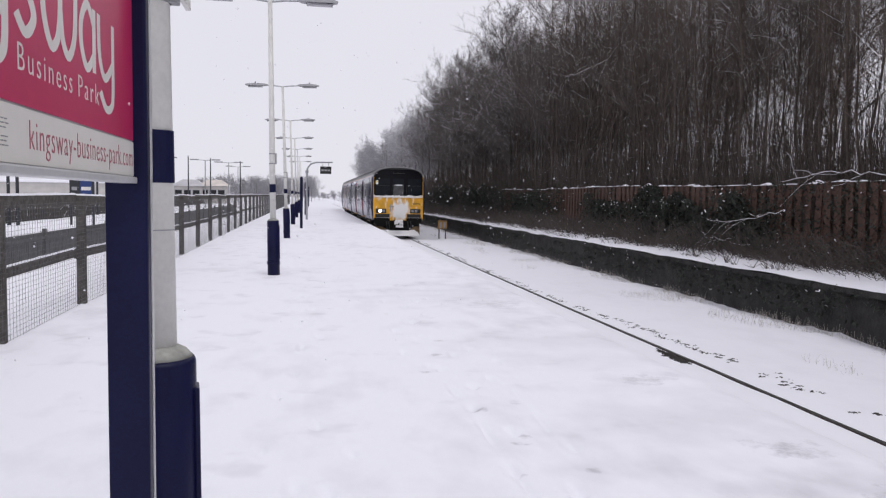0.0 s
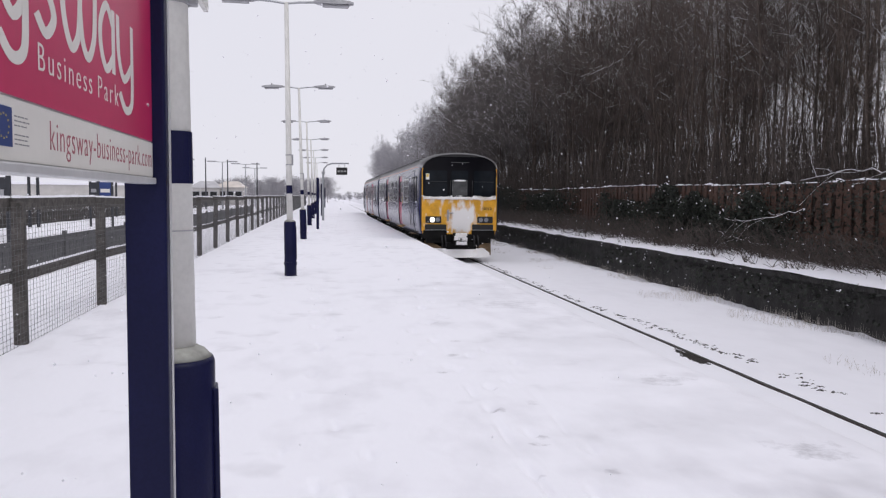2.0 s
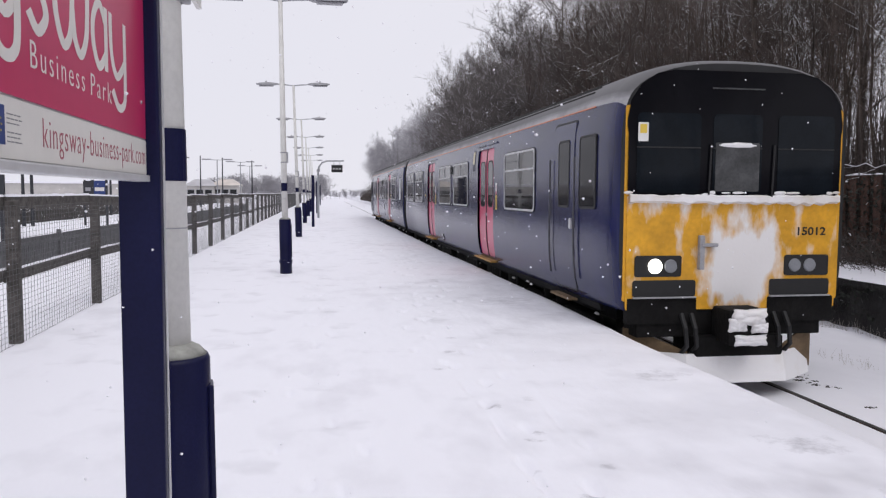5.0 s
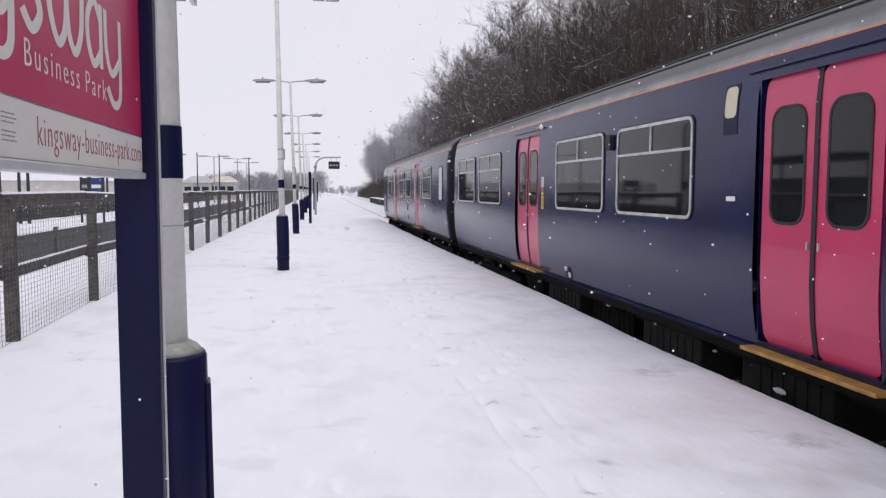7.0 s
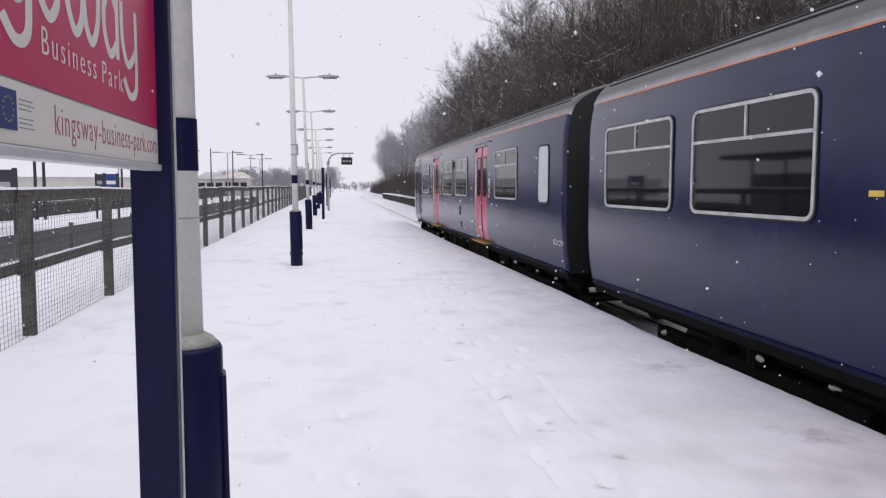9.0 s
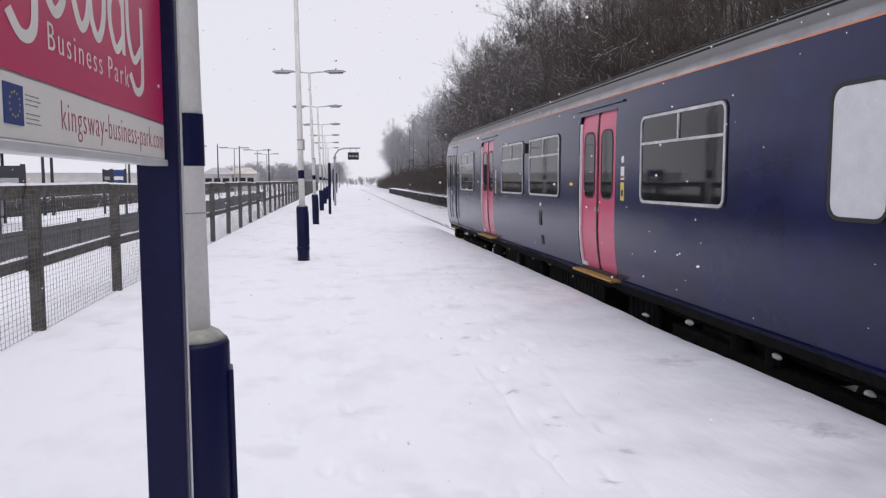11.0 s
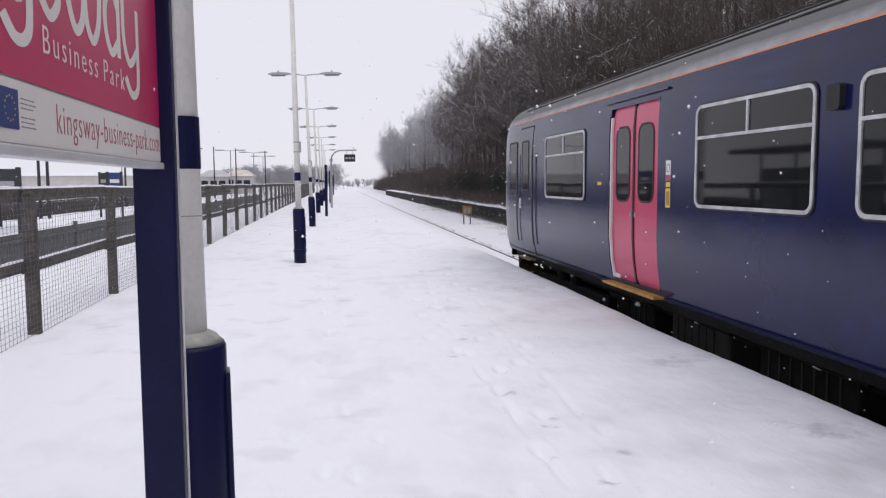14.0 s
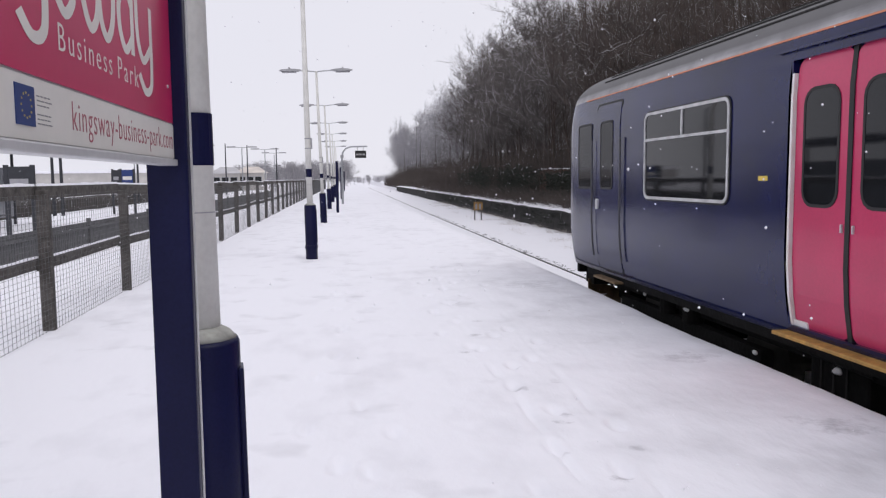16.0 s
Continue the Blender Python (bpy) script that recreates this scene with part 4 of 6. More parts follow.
            part("filler_snow", side_panel(11.57 - o, 11.62 - o, 0.30, 0.37, 0.015, side, 0.006, 0.03), CAKED, lump)
        if inner == "two":
            cr = part("crest", side_panel(7.38 - o, 7.60 - o, 1.98, 2.40, 0, side, 0.001, 0.004), NAVY, car, "small crest panel")
            part("shield", side_panel(7.40 - o, 7.58 - o, 2.12, 2.38, 0.05, side, 0.002, 0.006), CREST, cr)
        else:
            part("toilet_window", side_panel(18.41 - o, 18.97 - o, 1.24, 2.13, 0.10, side, 0.001, 0.010), FROSTED, car, "frosted narrow window")
            part("toilet_frame", side_ring(18.38 - o, 19.0 - o, 1.21, 2.16, 0.12, 0.03, side, 0.001, 0.014), BLACK, car)
    # underframe boxes
    part("underframe", boxed(-1.05, 0.6 - o, -0.05, 1.05, CAR + TAIL - 0.3 - o, 0.195), UNDER, car, "black underframe")
    rnd = random.Random(4)
    u = 5.3
    while u < 14.2:
        w = rnd.uniform(0.5, 1.5)
        for side in (-1, 1):
            x0, x1 = sorted((side * 0.45, side * rnd.uniform(1.05, 1.22)))
            part("equipment_box", boxed(x0, u - o, rnd.uniform(-0.5, -0.35), x1, u + w - o, 0.05, bevel=0.03), GEAR if rnd.random() < 0.4 else UNDER, car)
            for q in range(1, int(w / 0.16)):
                a, b = (1.0, x1 + 0.012) if side > 0 else (x0 - 0.012, -1.0)
                part("rib", boxed(a, u + 0.16 * q - 0.012 - o, -0.34, b, u + 0.16 * q + 0.012 - o, 0.0), GEAR, car)
            part("pipe", tubed([(side * 1.18, u - o, 0.06), (side * 1.18, u + w + 0.2 - o, 0.04)], 0.025, 6), UNDER, car)
        u += w + rnd.uniform(0.15, 0.6)
    for k in range(26):
        u, s1 = 0.9 + 18.2 * (k + rnd.random()) / 26, (-1, 1)[k % 2]
        m = lumpy(bmesh.new(), 0, 0, rnd.uniform(0.03, 0.10), rnd.uniform(0.015, 0.035), 0, rnd.uniform(0.02, 0.05), k * 2.7, 12)
        bmesh.ops.transform(m, matrix=pose(s1 * 1.17, u - o, rnd.choice((0.03, -0.02, -0.14)), 0, 0, 90 * s1), verts=m.verts)
        part("clinging_snow", m, CAKED, car, smooth=True)
    for y in (2.9 - o, CAR - 2.9 - o):
        bogie(car, y)
    # lengthwise roof ribs and the vents
    for side in (-1, 1):
        for k in (3.6, 4.8, 6.0):
            a = k / 12
            x, z = 1.395 * math.cos(a * math.pi / 2) ** 0.78, 2.56 + 0.50 * math.sin(a * math.pi / 2) ** 1.05
            part("roof_rib", tubed([(side * x, 0.9 - o, z), (side * x, CAR + TAIL - 0.3 - o, z)], 0.014, 6), GEAR, car)
    for u in (4.0, 10.0, 15.5):
        part("roof_vent", boxed(-0.35, u - o, 3.02, 0.35, u + 0.7 - o, 3.11, bevel=0.02), ROOF_GREY, car)
    # inner end: gangway and corner pipes
    part("gangway", boxed(-0.55, CAR + TAIL - o, 0.25, 0.55, CAR + TAIL + 0.49 - o, 2.35, bevel=0.06), BLACK, car, "black rubber gangway bellows")
    part("end_pipe", tubed([(-1.15, CAR + TAIL + 0.04 - o, 0.3), (-1.15, CAR + TAIL + 0.05 - o, 2.2), (-0.95, CAR + TAIL + 0.04 - o, 2.6)], 0.03, 8), RAIL, car)
    part("coupler_bar", tubed([(0, CAR - 0.2 - o, 0.0), (0, CAR + TAIL + 0.48 - o, 0.0)], 0.09, 8), UNDER, car)
    part("exhaust", tubed([(-0.75, CAR + TAIL + 0.09 - o, 0.2), (-0.75, CAR + TAIL + 0.09 - o, 2.75)], 0.07, 10), UNDER, car)
    cab_front(car)
    return car


FROSTED = mat("frosted_glass", (0.62, 0.64, 0.66), 0.45, vary=0.08)


def flat_panel(x0, x1, z0, z1, r, y0, y1):
    """A rounded panel facing along the line, from y0 back to y1."""
    bm = bmesh.new()
    p = loop_rect(x0, x1, z0, z1, r)
    a, b = [bm.verts.new((x, y0, z)) for x, z in p], [bm.verts.new((x, y1, z)) for x, z in p]
    bm.faces.new(a)
    bm.faces.new(b[::-1])
    for k in range(len(p)):
        bm.faces.new((a[k], b[k], b[(k + 1) % len(p)], a[(k + 1) % len(p)]))
    bmesh.ops.recalc_face_normals(bm, faces=bm.faces)
    return bm


def lumpy(bm, x, z, rx, rz, y, depth, seed, ry=24):
    """A shallow ragged heap stuck to the front."""
    rings = []
    for k, (s, d) in enumerate(((1.0, 0.0), (0.86, 0.30), (0.6, 0.72), (0.3, 1.0))):
        ring = []
        for i in range(ry):
            a = 2 * math.pi * i / ry
            j = 1 + 0.16 * noise.noise((math.cos(a) * 2.2, math.sin(a) * 2.2, seed)) + 0.13 * noise.noise((math.cos(a) * 7, math.sin(a) * 7, seed))
            ring.append(bm.verts.new((x + rx * s * j * math.cos(a), y - depth * d * (1 + 0.2 * noise.noise((i * 0.7, k, seed))), z + rz * s * j * math.sin(a))))
        rings.append(ring)
    for a, b in zip(rings, rings[1:]):
        for i in range(ry):
            bm.faces.new((a[i], a[(i + 1) % ry], b[(i + 1) % ry], b[i]))
    bm.faces.new(rings[-1])
    bm.faces.new(rings[0][::-1])
    bmesh.ops.recalc_face_normals(bm, faces=bm.faces)
    return bm


def cab_front(car):
    y = -CAR / 2 - NOSE + 0.032
    f = part("front_panel", flat_panel(-1.30, 1.30, 0.20, 1.50, 0.03, y - 0.045, y + 0.02), FRONT, car, "yellow front panel caked with snow")
    for s in (-1, 1):
        x0, x1 = sorted((s * 1.25, s * 1.335))
        part("corner_pillar", flat_panel(x0, x1, 0.30, 2.50, 0.03, y - 0.035, y + 0.03), YELLOW, f)
    sc = part("windscreen", flat_panel(-1.30, 1.30, 1.47, 2.40, 0.10, y - 0.06, y + 0.01), SCREEN, car, "full-width black windscreen")
    part("screen_head", flat_panel(-1.315, 1.315, 1.72, 2.90, 0.55, y - 0.057, y + 0.01), SCREEN, sc)
    part("sun_strip", flat_panel(-0.32, 0.32, 2.70, 2.715, 0.004, y - 0.066, y - 0.05), CENTRE_GREY, sc)
    for a, b in ((-1.21, -0.45), (-0.30, 0.30), (0.50, 1.21)):
        part("screen_pane", flat_panel(a, b, 1.53, 2.42, 0.06, y - 0.068, y - 0.055), CAB_GLASS, sc)
        part("pane_frame", flat_panel(a, b, 2.03, 2.045, 0.004, y - 0.072, y - 0.06), BLACK, sc)
    # Grey panel: the reflection on the centre pane, put into the colour.
    part("centre_reflection", flat_panel(-0.27, 0.27, 1.55, 2.10, 0.02, y - 0.074, y - 0.06), CENTRE_GREY, sc)
    part("pane_snow", lumpy(bmesh.new(), 0.01, 2.072, 0.26, 0.03, y - 0.072, 0.008, 4.4, 40), CAKED, sc, smooth=True)
    for k in range(30):
        x = -1.22 + 2.44 * (k + 2.5 * noise.noise((k * 1.93, 0.3, 2))) / 29
        if noise.noise((k * 0.37, 3.3, 7)) < -0.05:
            continue
        part("pane_snow", lumpy(bmesh.new(), x, 1.53 + 0.03 * abs(noise.noise((k * 3.3, 1, 1))), 0.06 + 0.06 * noise.noise((k * 1.1, 4.2, 4)), 0.01 + 0.09 * noise.noise((k * 1.71, 2.4, 6)) ** 2, y - 0.066, 0.012, k * 1.3, 14), CAKED, sc, smooth=True)
    part("warning_sticker", flat_panel(-1.20, -1.08, 2.10, 2.31, 0.01, y - 0.072, y - 0.06), PAPER, sc)
    part("sticker_mark", flat_panel(-1.18, -1.10, 2.19, 2.29, 0.01, y - 0.076, y - 0.07), LABEL_Y, sc)
    for x in (-0.35, 0.43):
        part("wiper", tubed([(x, y - 0.085, 1.48), (x + 0.02, y - 0.085, 2.08)], 0.012, 6), BLACK, sc)
    # snow along the sill and on the panel
    bm = bmesh.new()
    prev = None
    for i in range(61):
        x = -1.29 + 2.58 * i / 60
        h = 0.055 + 0.04 * noise.noise((x * 4, 2, 9)) + 0.02 * noise.noise((x * 15, 2, 9))
        lo = 1.46 - 0.05 - 0.05 * abs(noise.noise((x * 6, 5, 1)))
        ring = [bm.verts.new(p) for p in ((x, y - 0.03, lo), (x, y - 0.10, lo + 0.03), (x, y - 0.10, 1.46 + h * 0.6), (x, y - 0.05, 1.46 + h))]
        if prev:
            for k in range(3):
                bm.faces.new((prev[k], prev[k + 1], ring[k + 1], ring[k]))
        prev = ring
    part("sill_snow", bm, CAKED, f)
    part("jumper_socket", boxed(-0.44, y - 0.10, 0.66, -0.38, y - 0.03, 1.05, bevel=0.01), LAMP_GREY, f)
    part("jumper_arm", boxed(-0.42, y - 0.11, 0.92, -0.22, y - 0.05, 0.96, bevel=0.01), LAMP_GREY, f)
    # lamps, each in a dark cluster
    for s in (-1, 1):
        x0, x1 = sorted((s * 0.64, s * 1.20))
        c = part("lamp_cluster", flat_panel(x0, x1, 0.58, 0.82, 0.03, y - 0.06, y), BLACK, f)
        for x, m in ((s * 0.96, LAMP_ON if s < 0 else LAMP_OFF), (s * 0.77, LAMP_OFF)):
            part("lamp", tubed([(x, y - 0.075, 0.70), (x, y - 0.05, 0.70)], [0.082 if m is LAMP_ON else 0.07, 0.085], 20), m, c, "lit round headlamp" if m is LAMP_ON else "round lamp")
        x0, x1 = sorted((s * 0.46, s * 1.22))
        part("recess", flat_panel(x0, x1, 0.35, 0.54, 0.03, y - 0.055, y), BLACK, f)
        part("recess_lip", boxed(x0, y - 0.09, 0.335, x1, y - 0.03, 0.352, bevel=0.005), LAMP_GREY, f)
        x0, x1 = sorted((s * 0.44, s * 1.28))
        part("buffer_gap", flat_panel(x0, x1, 0.04, 0.335, 0.02, y - 0.047, y + 0.05), UNDER, f)
    lettering("unit_number", "15012", 0.13, BLACK, f, pose(0.80, y - 0.047, 1.05, 90, 0, 0), width=0.36, thick=0.001, bold=0.003)
    # coupling, pipes and plough below
    h = part("headstock", boxed(-1.15, y - 0.02, -0.12, 1.15, y + 0.35, 0.20, bevel=0.02), UNDER, car)
    part("coupler", boxed(-0.24, y - 0.42, -0.16, 0.24, y - 0.02, 0.24, bevel=0.04), UNDER, h)
    for x0, z0, x1, z1, deep, sd in ((-0.20, 0.07, 0.20, 0.25, 0.07, 2.2), (-0.24, 0.00, -0.02, 0.15, 0.05, 5.1), (0.02, -0.02, 0.23, 0.09, 0.06, 3.7), (-0.16, -0.16, 0.22, -0.04, 0.045, 7.2)):
        bm = bmesh.new()
        bmesh.ops.create_grid(bm, x_segments=18, y_segments=12, size=1.0)
        for v in bm.verts:
            a, b = v.co.x, v.co.y
            edge = 1 + 0.20 * noise.noise((a * 2, b * 2, sd))
            up = max(0.0, 1 - max(abs(a), abs(b)) ** 4) * (0.75 + 0.5 * noise.noise((a * 3, b * 3, sd + 4)))
            v.co = ((x0 + x1) / 2 + a * (x1 - x0) / 2 * edge, y - 0.417 - deep * up, (z0 + z1) / 2 + b * (z1 - z0) / 2 * edge)
        bmesh.ops.solidify(bm, geom=bm.faces, thickness=0.004)
        part("coupler_snow", bm, CAKED, h, smooth=True)
    part("coupler_box", boxed(-0.5, y - 0.15, -0.40, 0.6, y + 0.4, -0.10, bevel=0.03), UNDER, h)
    for x in (-0.62, -0.5, 0.52, 0.66):
        part("air_hose", tubed([(x, y - 0.05, 0.15), (x, y - 0.16, 0.0), (x + 0.02, y - 0.16, -0.2), (x, y - 0.05, -0.32)], 0.028, 8), BLACK, h)
    bm = bmesh.new()
    pts = [(-1.15, y + 0.25), (-0.60, y - 0.14), (0.60, y - 0.14), (1.15, y + 0.25)]
    vs = [[bm.verts.new((x, yy + k, z)) for x, yy in pts] for z, k in ((-0.30, 0.0), (-0.62, -0.10), (-0.62, -0.06), (-0.30, 0.04))]
    for a, b in zip(vs, vs[1:] + vs[:1]):
        for k in range(3):
            bm.faces.new((a[k], a[k + 1], b[k + 1], b[k]))
    bmesh.ops.recalc_face_normals(bm, faces=bm.faces)
    part("snowplough", bm, CAKED, h, "snow-covered obstacle deflector")
    for s in (-1, 1):
        bm = bmesh.new()
        face = [(0.56, -0.10, -0.28), (0.56, -0.10, -0.60), (1.20, 0.22, -0.56), (1.20, 0.22, -0.04), (0.98, 0.10, -0.10)]
        a = [bm.verts.new((s * px, y + py, pz)) for px, py, pz in face]
        b = [bm.verts.new((s * px, y + py + 0.03, pz)) for px, py, pz in face]
        bm.faces.new(a)
        bm.faces.new(b[::-1])
        for k in range(5):
            bm.faces.new((a[k], b[k], b[(k + 1) % 5], a[(k + 1) % 5]))
        bmesh.ops.recalc_face_normals(bm, faces=bm.faces)
        part("lifeguard", bm, RUST, h, "rusty brown guard plate")


CENTRE_GREY = mat("grey_reflection_and_strip", (0.075, 0.077, 0.08), 0.35, vary=0.5, scale=6)
RUST = mat("rusty_brown_plate", (0.19, 0.125, 0.065), 0.7, vary=0.4, scale=6)

front_car = rail_car("leading_rail_car", "two", "navy diesel rail car with crimson doors, snow on its yellow front")
rear_car = rail_car("trailing_rail_car", "toilet", "navy diesel rail car with crimson doors, coupled behind")
lettering("car_number", "52129", 0.12, CREAM, rear_car, pose(HALF_W - 0.012, 19.22 - CAR / 2, 0.60, 90, 0, 90), width=0.50, thick=0.002)

# ---- the timber and wire fence behind the platform ----
FENCE_X, BAY = -2.86, 2.85


def fence_bay(m, seed):
    """One bay: a post, three rails with snow on top, and its sheet of square wire."""
    rnd = random.Random(seed)
    s = thing("timber_fence", m, "weathered timber fence bay with square wire and snow on its rails", "fence", "fence behind the platform")
    part("post", boxed(-0.055, -0.05, -0.1, 0.055, 0.05, 1.40 + rnd.uniform(-0.02, 0.02), bevel=0.008), WOOD, s)
    for z, h, n in ((1.315, 0.13, "top_rail"), (0.615, 0.115, "middle_rail")):
        j = [rnd.uniform(-0.015, 0.015) for _ in range(2)]
        bm = boxed(-0.10, 0.0, z, -0.056, BAY, z + h, bevel=0.006)
        for v in bm.verts:
            v.co.z += j[0] if v.co.y < 1 else j[1]
        r = part(n, bm, WOOD, s)
        bm = bmesh.new()
        prev = None
        for i in range(31):
            y = BAY * i / 30
            t = 0.012 + 0.016 * max(0, noise.noise((y * 3 + seed * 7, z, 4))) + (0.008 if n == "top_rail" else 0)
            zz = z + h + j[0] + (j[1] - j[0]) * i / 30
            ring = [bm.verts.new(p) for p in ((-0.102, y, zz - 0.003), (-0.095, y, zz + t * 0.8), (-0.066, y, zz + t), (-0.054, y, zz - 0.003))]
            if prev:
                for k in range(3):
                    bm.faces.new((prev[k], prev[k + 1], ring[k + 1], ring[k]))
            prev = ring
        part("snow_strip", bm, FRESH, r)
    bm = bmesh.new()
    w = 0.0012
    n = int(BAY / 0.085)
    for i in range(n):
        y = i * BAY / n
        d = 0.012 * noise.noise((y, seed, 0))
        for a, b in (((0.058 + d, y - w, 0.02), (0.058 + d, y + w, 1.36)),):
            box(bm, a[0], a[1], a[2], a[0] + 0.003, b[1], b[2])
    for i in range(27):
        z = 0.03 + i * 0.051
        box(bm, 0.060, 0, z - w, 0.063, BAY, z + w)
    part("wire_mesh", bm, WIRE, s, "sheet of square wire")
    return s


bays = [fence_bay(pose(0, 0, 0), k) for k in range(4)]
k = 0
for i in range(-16, 40):
    y = 8.05 + BAY * i
    m = pose(FENCE_X + 0.8 * bend(y), y, 0, random.uniform(-0.6, 0.6), random.uniform(-0.8, 0.8), -0.8 * bend_angle(y))
    if k < 4:
        bays[k].matrix_basis = m
    else:
        copy_thing(bays[k % 4], m)
    k += 1

# snow drifted against the fence foot
tagged(sheet("snow_drift", frange(-3.25, -2.45, 9), frange(-60, 120, 370), lambda d, y: 0.022 * max(0, 1 - abs(d + 2.86) / 0.38) + 0.03 * max(0, noise.noise((d * 3, y * 0.9, 6))) - 0.012 - 0.05 * max(0, abs(d + 2.86) - 0.33), FRESH), "low drift of snow along the fence", "snow", kind="stuff")

# ---- the boarded fence and the growth on the far side ----


def board_fence(m, seed, n=8):
    rnd = random.Random(seed)
    s = thing("board_fence", m, "brown vertical board fence with snow on its top rail", "fence", "board fence across the line")
    for z in (0.5, 1.55):
        part("rail", boxed(0.02, 0, z, 0.08, 3.0, z + 0.09, bevel=0.006), FENCE_BROWN, s)
    part("post", boxed(0.02, -0.05, -0.2, 0.12, 0.05, 1.85, bevel=0.008), FENCE_BROWN, s)
    for i in range(n):
        y = 3.0 * i / n + rnd.uniform(-0.012, 0.012)
        part("board", boxed(-0.012 + rnd.uniform(-0.006, 0.006), y, 0.0, 0.016, y + 0.215, 1.86 + rnd.uniform(-0.03, 0.02)), FENCE_BROWN, s)
        y += 0.19 + rnd.uniform(0.0, 0.03)
        part("board", boxed(0.085, y, 0.0, 0.11, y + rnd.uniform(0.135, 0.18), 1.82 + rnd.uniform(-0.06, 0.02)), FENCE_BROWN, s)
    bm = bmesh.new()
    prev = None
    for i in range(31):
        y = 3.0 * i / 30
        t = -0.02 + 0.11 * max(0, noise.noise((y * 2 + seed * 5, 1, 4)) + 0.22)
        ring = [bm.verts.new(p) for p in ((-0.03, y, 1.845), (-0.02, y, 1.86 + t * 0.7), (0.03, y, 1.86 + t), (0.06, y, 1.845))]
        if prev:
            for q in range(3):
                bm.faces.new((prev[q], prev[q + 1], ring[q + 1], ring[q]))
        prev = ring
    part("snow_strip", bm, FRESH, s)
    return s


FX = 12.0
boards = [board_fence(pose(0, 0, 0), k) for k in range(3)]
k = 0
for i in range(-8, 14):
    y = 4.0 + 3.0 * i
    m = pose(FX + bend(y), y, 0.12 + 0.03 * math.sin(i), random.uniform(-0.5, 0.5), random.uniform(-1.5, 1.5), -bend_angle(y))
    if k < 3:
        boards[k].matrix_basis = m
    else:
        copy_thing(boards[k % 3], m)
    k += 1


def sliver(bm, p, q, r0, r1, mi=0):
    """A thin three-sided stick from p to q."""
    d = (q - p).normalized()
    a = d.orthogonal().normalized()
    b = d.cross(a)
    v = []
    for c, r in ((p, r0), (q, r1)):
        for k in range(3):
            t = 2.094 * k
            v.append(bm.verts.new(c + r * (math.cos(t) * a + math.sin(t) * b)))
    for k in range(3):
        f = bm.faces.new((v[k], v[(k + 1) % 3], v[3 + (k + 1) % 3], v[3 + k]))
        f.material_index = mi


def grow(seed, height, spread, lean, fine=0.0045, forks=(0, 8, 7, 5)):
    """A bare winter tree: trunk mesh and crown mesh of limbs, branches and twigs."""
    rnd = random.Random(seed)
    trunk, crown = bmesh.new(), bmesh.new()
    pts, p = [], Vector((0, 0, -0.6))
    n = 9
    for i in range(n):
        pts.append(p.copy())
        p = p + Vector((rnd.uniform(-0.16, 0.16) + lean * 0.10, rnd.uniform(-0.16, 0.16), (height * 0.92 + 0.6) / n))
    base = 0.0050 * height + rnd.uniform(0.0, 0.040)
    tube(trunk, pts, [base * (1 - 0.88 * i / (n - 1)) + 0.008 for i in range(n)], 7, False)

    def at(u):
        u = min(max(u, 0), 0.999) * (n - 1)
        i = int(u)
        return pts[i].lerp(pts[i + 1], u - i)

    def stick(p, d, length, r, level):
        bits = 3 if level < 2 else 2 if level == 2 else 1
        q = p
        dd = d.copy()
        ends = []
        for i in range(bits):
            dd = (dd + Vector((rnd.uniform(-0.22, 0.22), rnd.uniform(-0.22, 0.22), rnd.uniform(-0.05, 0.22)))).normalized()
            e = q + dd * (length / bits)
            snowy = 1 if level == 4 and rnd.random() < 0.055 else 0
            sliver(crown, q, e, r * (1 - 0.7 * i / bits), r * (1 - 0.7 * (i + 1) / bits), snowy)
            q = e
            ends.append((q, dd.copy()))
        if level >= 4:
            return
        kids = forks[level]
        for k in range(kids):
            c, cd = ends[rnd.randrange(len(ends))] if k else ends[-1]
            back = rnd.random() * length / bits
            side = Vector((rnd.gauss(0, 1), rnd.gauss(0, 1), rnd.gauss(0.25, 0.6))).normalized()
            nd = (cd * 0.75 + side * 0.75).normalized()
            stick(c - cd * back, nd, length * rnd.uniform(0.42, 0.7), max(r * 0.42, fine), level + 1)

    limbs = 17
    for k in range(limbs):
        u = 0.30 + 0.68 * (k + rnd.random()) / limbs
        a = rnd.uniform(0, 6.283)
        d = Vector((math.cos(a), math.sin(a), rnd.uniform(0.55, 1.3))).normalized()
        stick(at(u), d, spread * (1.25 - 0.75 * u) * rnd.uniform(0.7, 1.15), base * 0.40 * (1.15 - u) + 0.010, 1)
    return trunk, crown


def tree(m, seed, height, spread, lean, pale=False, twigs=None):
    s = thing("bare_tree", m, "tall bare tree with some snowy twigs, coloured pale for distance haze" if pale else "tall bare winter tree with dark twiggy crown", "tree", "trees beside the line")
    t, c = grow(seed, height, spread, lean, *((0.011, (0, 7, 6, 4)) if pale else (0.008, (0, 7, 6, 5)) if twigs else ()))
    part("trunk", t, BARK, s, smooth=True)
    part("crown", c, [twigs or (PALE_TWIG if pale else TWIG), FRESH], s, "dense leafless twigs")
    return s


kinds = [tree(pose(0, 0, 0), 11 + k, h, sp, ln) for k, (h, sp, ln) in enumerate(((15.5, 4.6, 0.3), (13.5, 4.2, -0.5), (16.5, 4.0, 0.0), (12.0, 4.4, -0.8), (14.5, 3.6, 0.5), (11.0, 3.8, -0.3)))]
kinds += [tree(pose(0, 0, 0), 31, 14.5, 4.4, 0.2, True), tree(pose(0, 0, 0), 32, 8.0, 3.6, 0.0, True)]
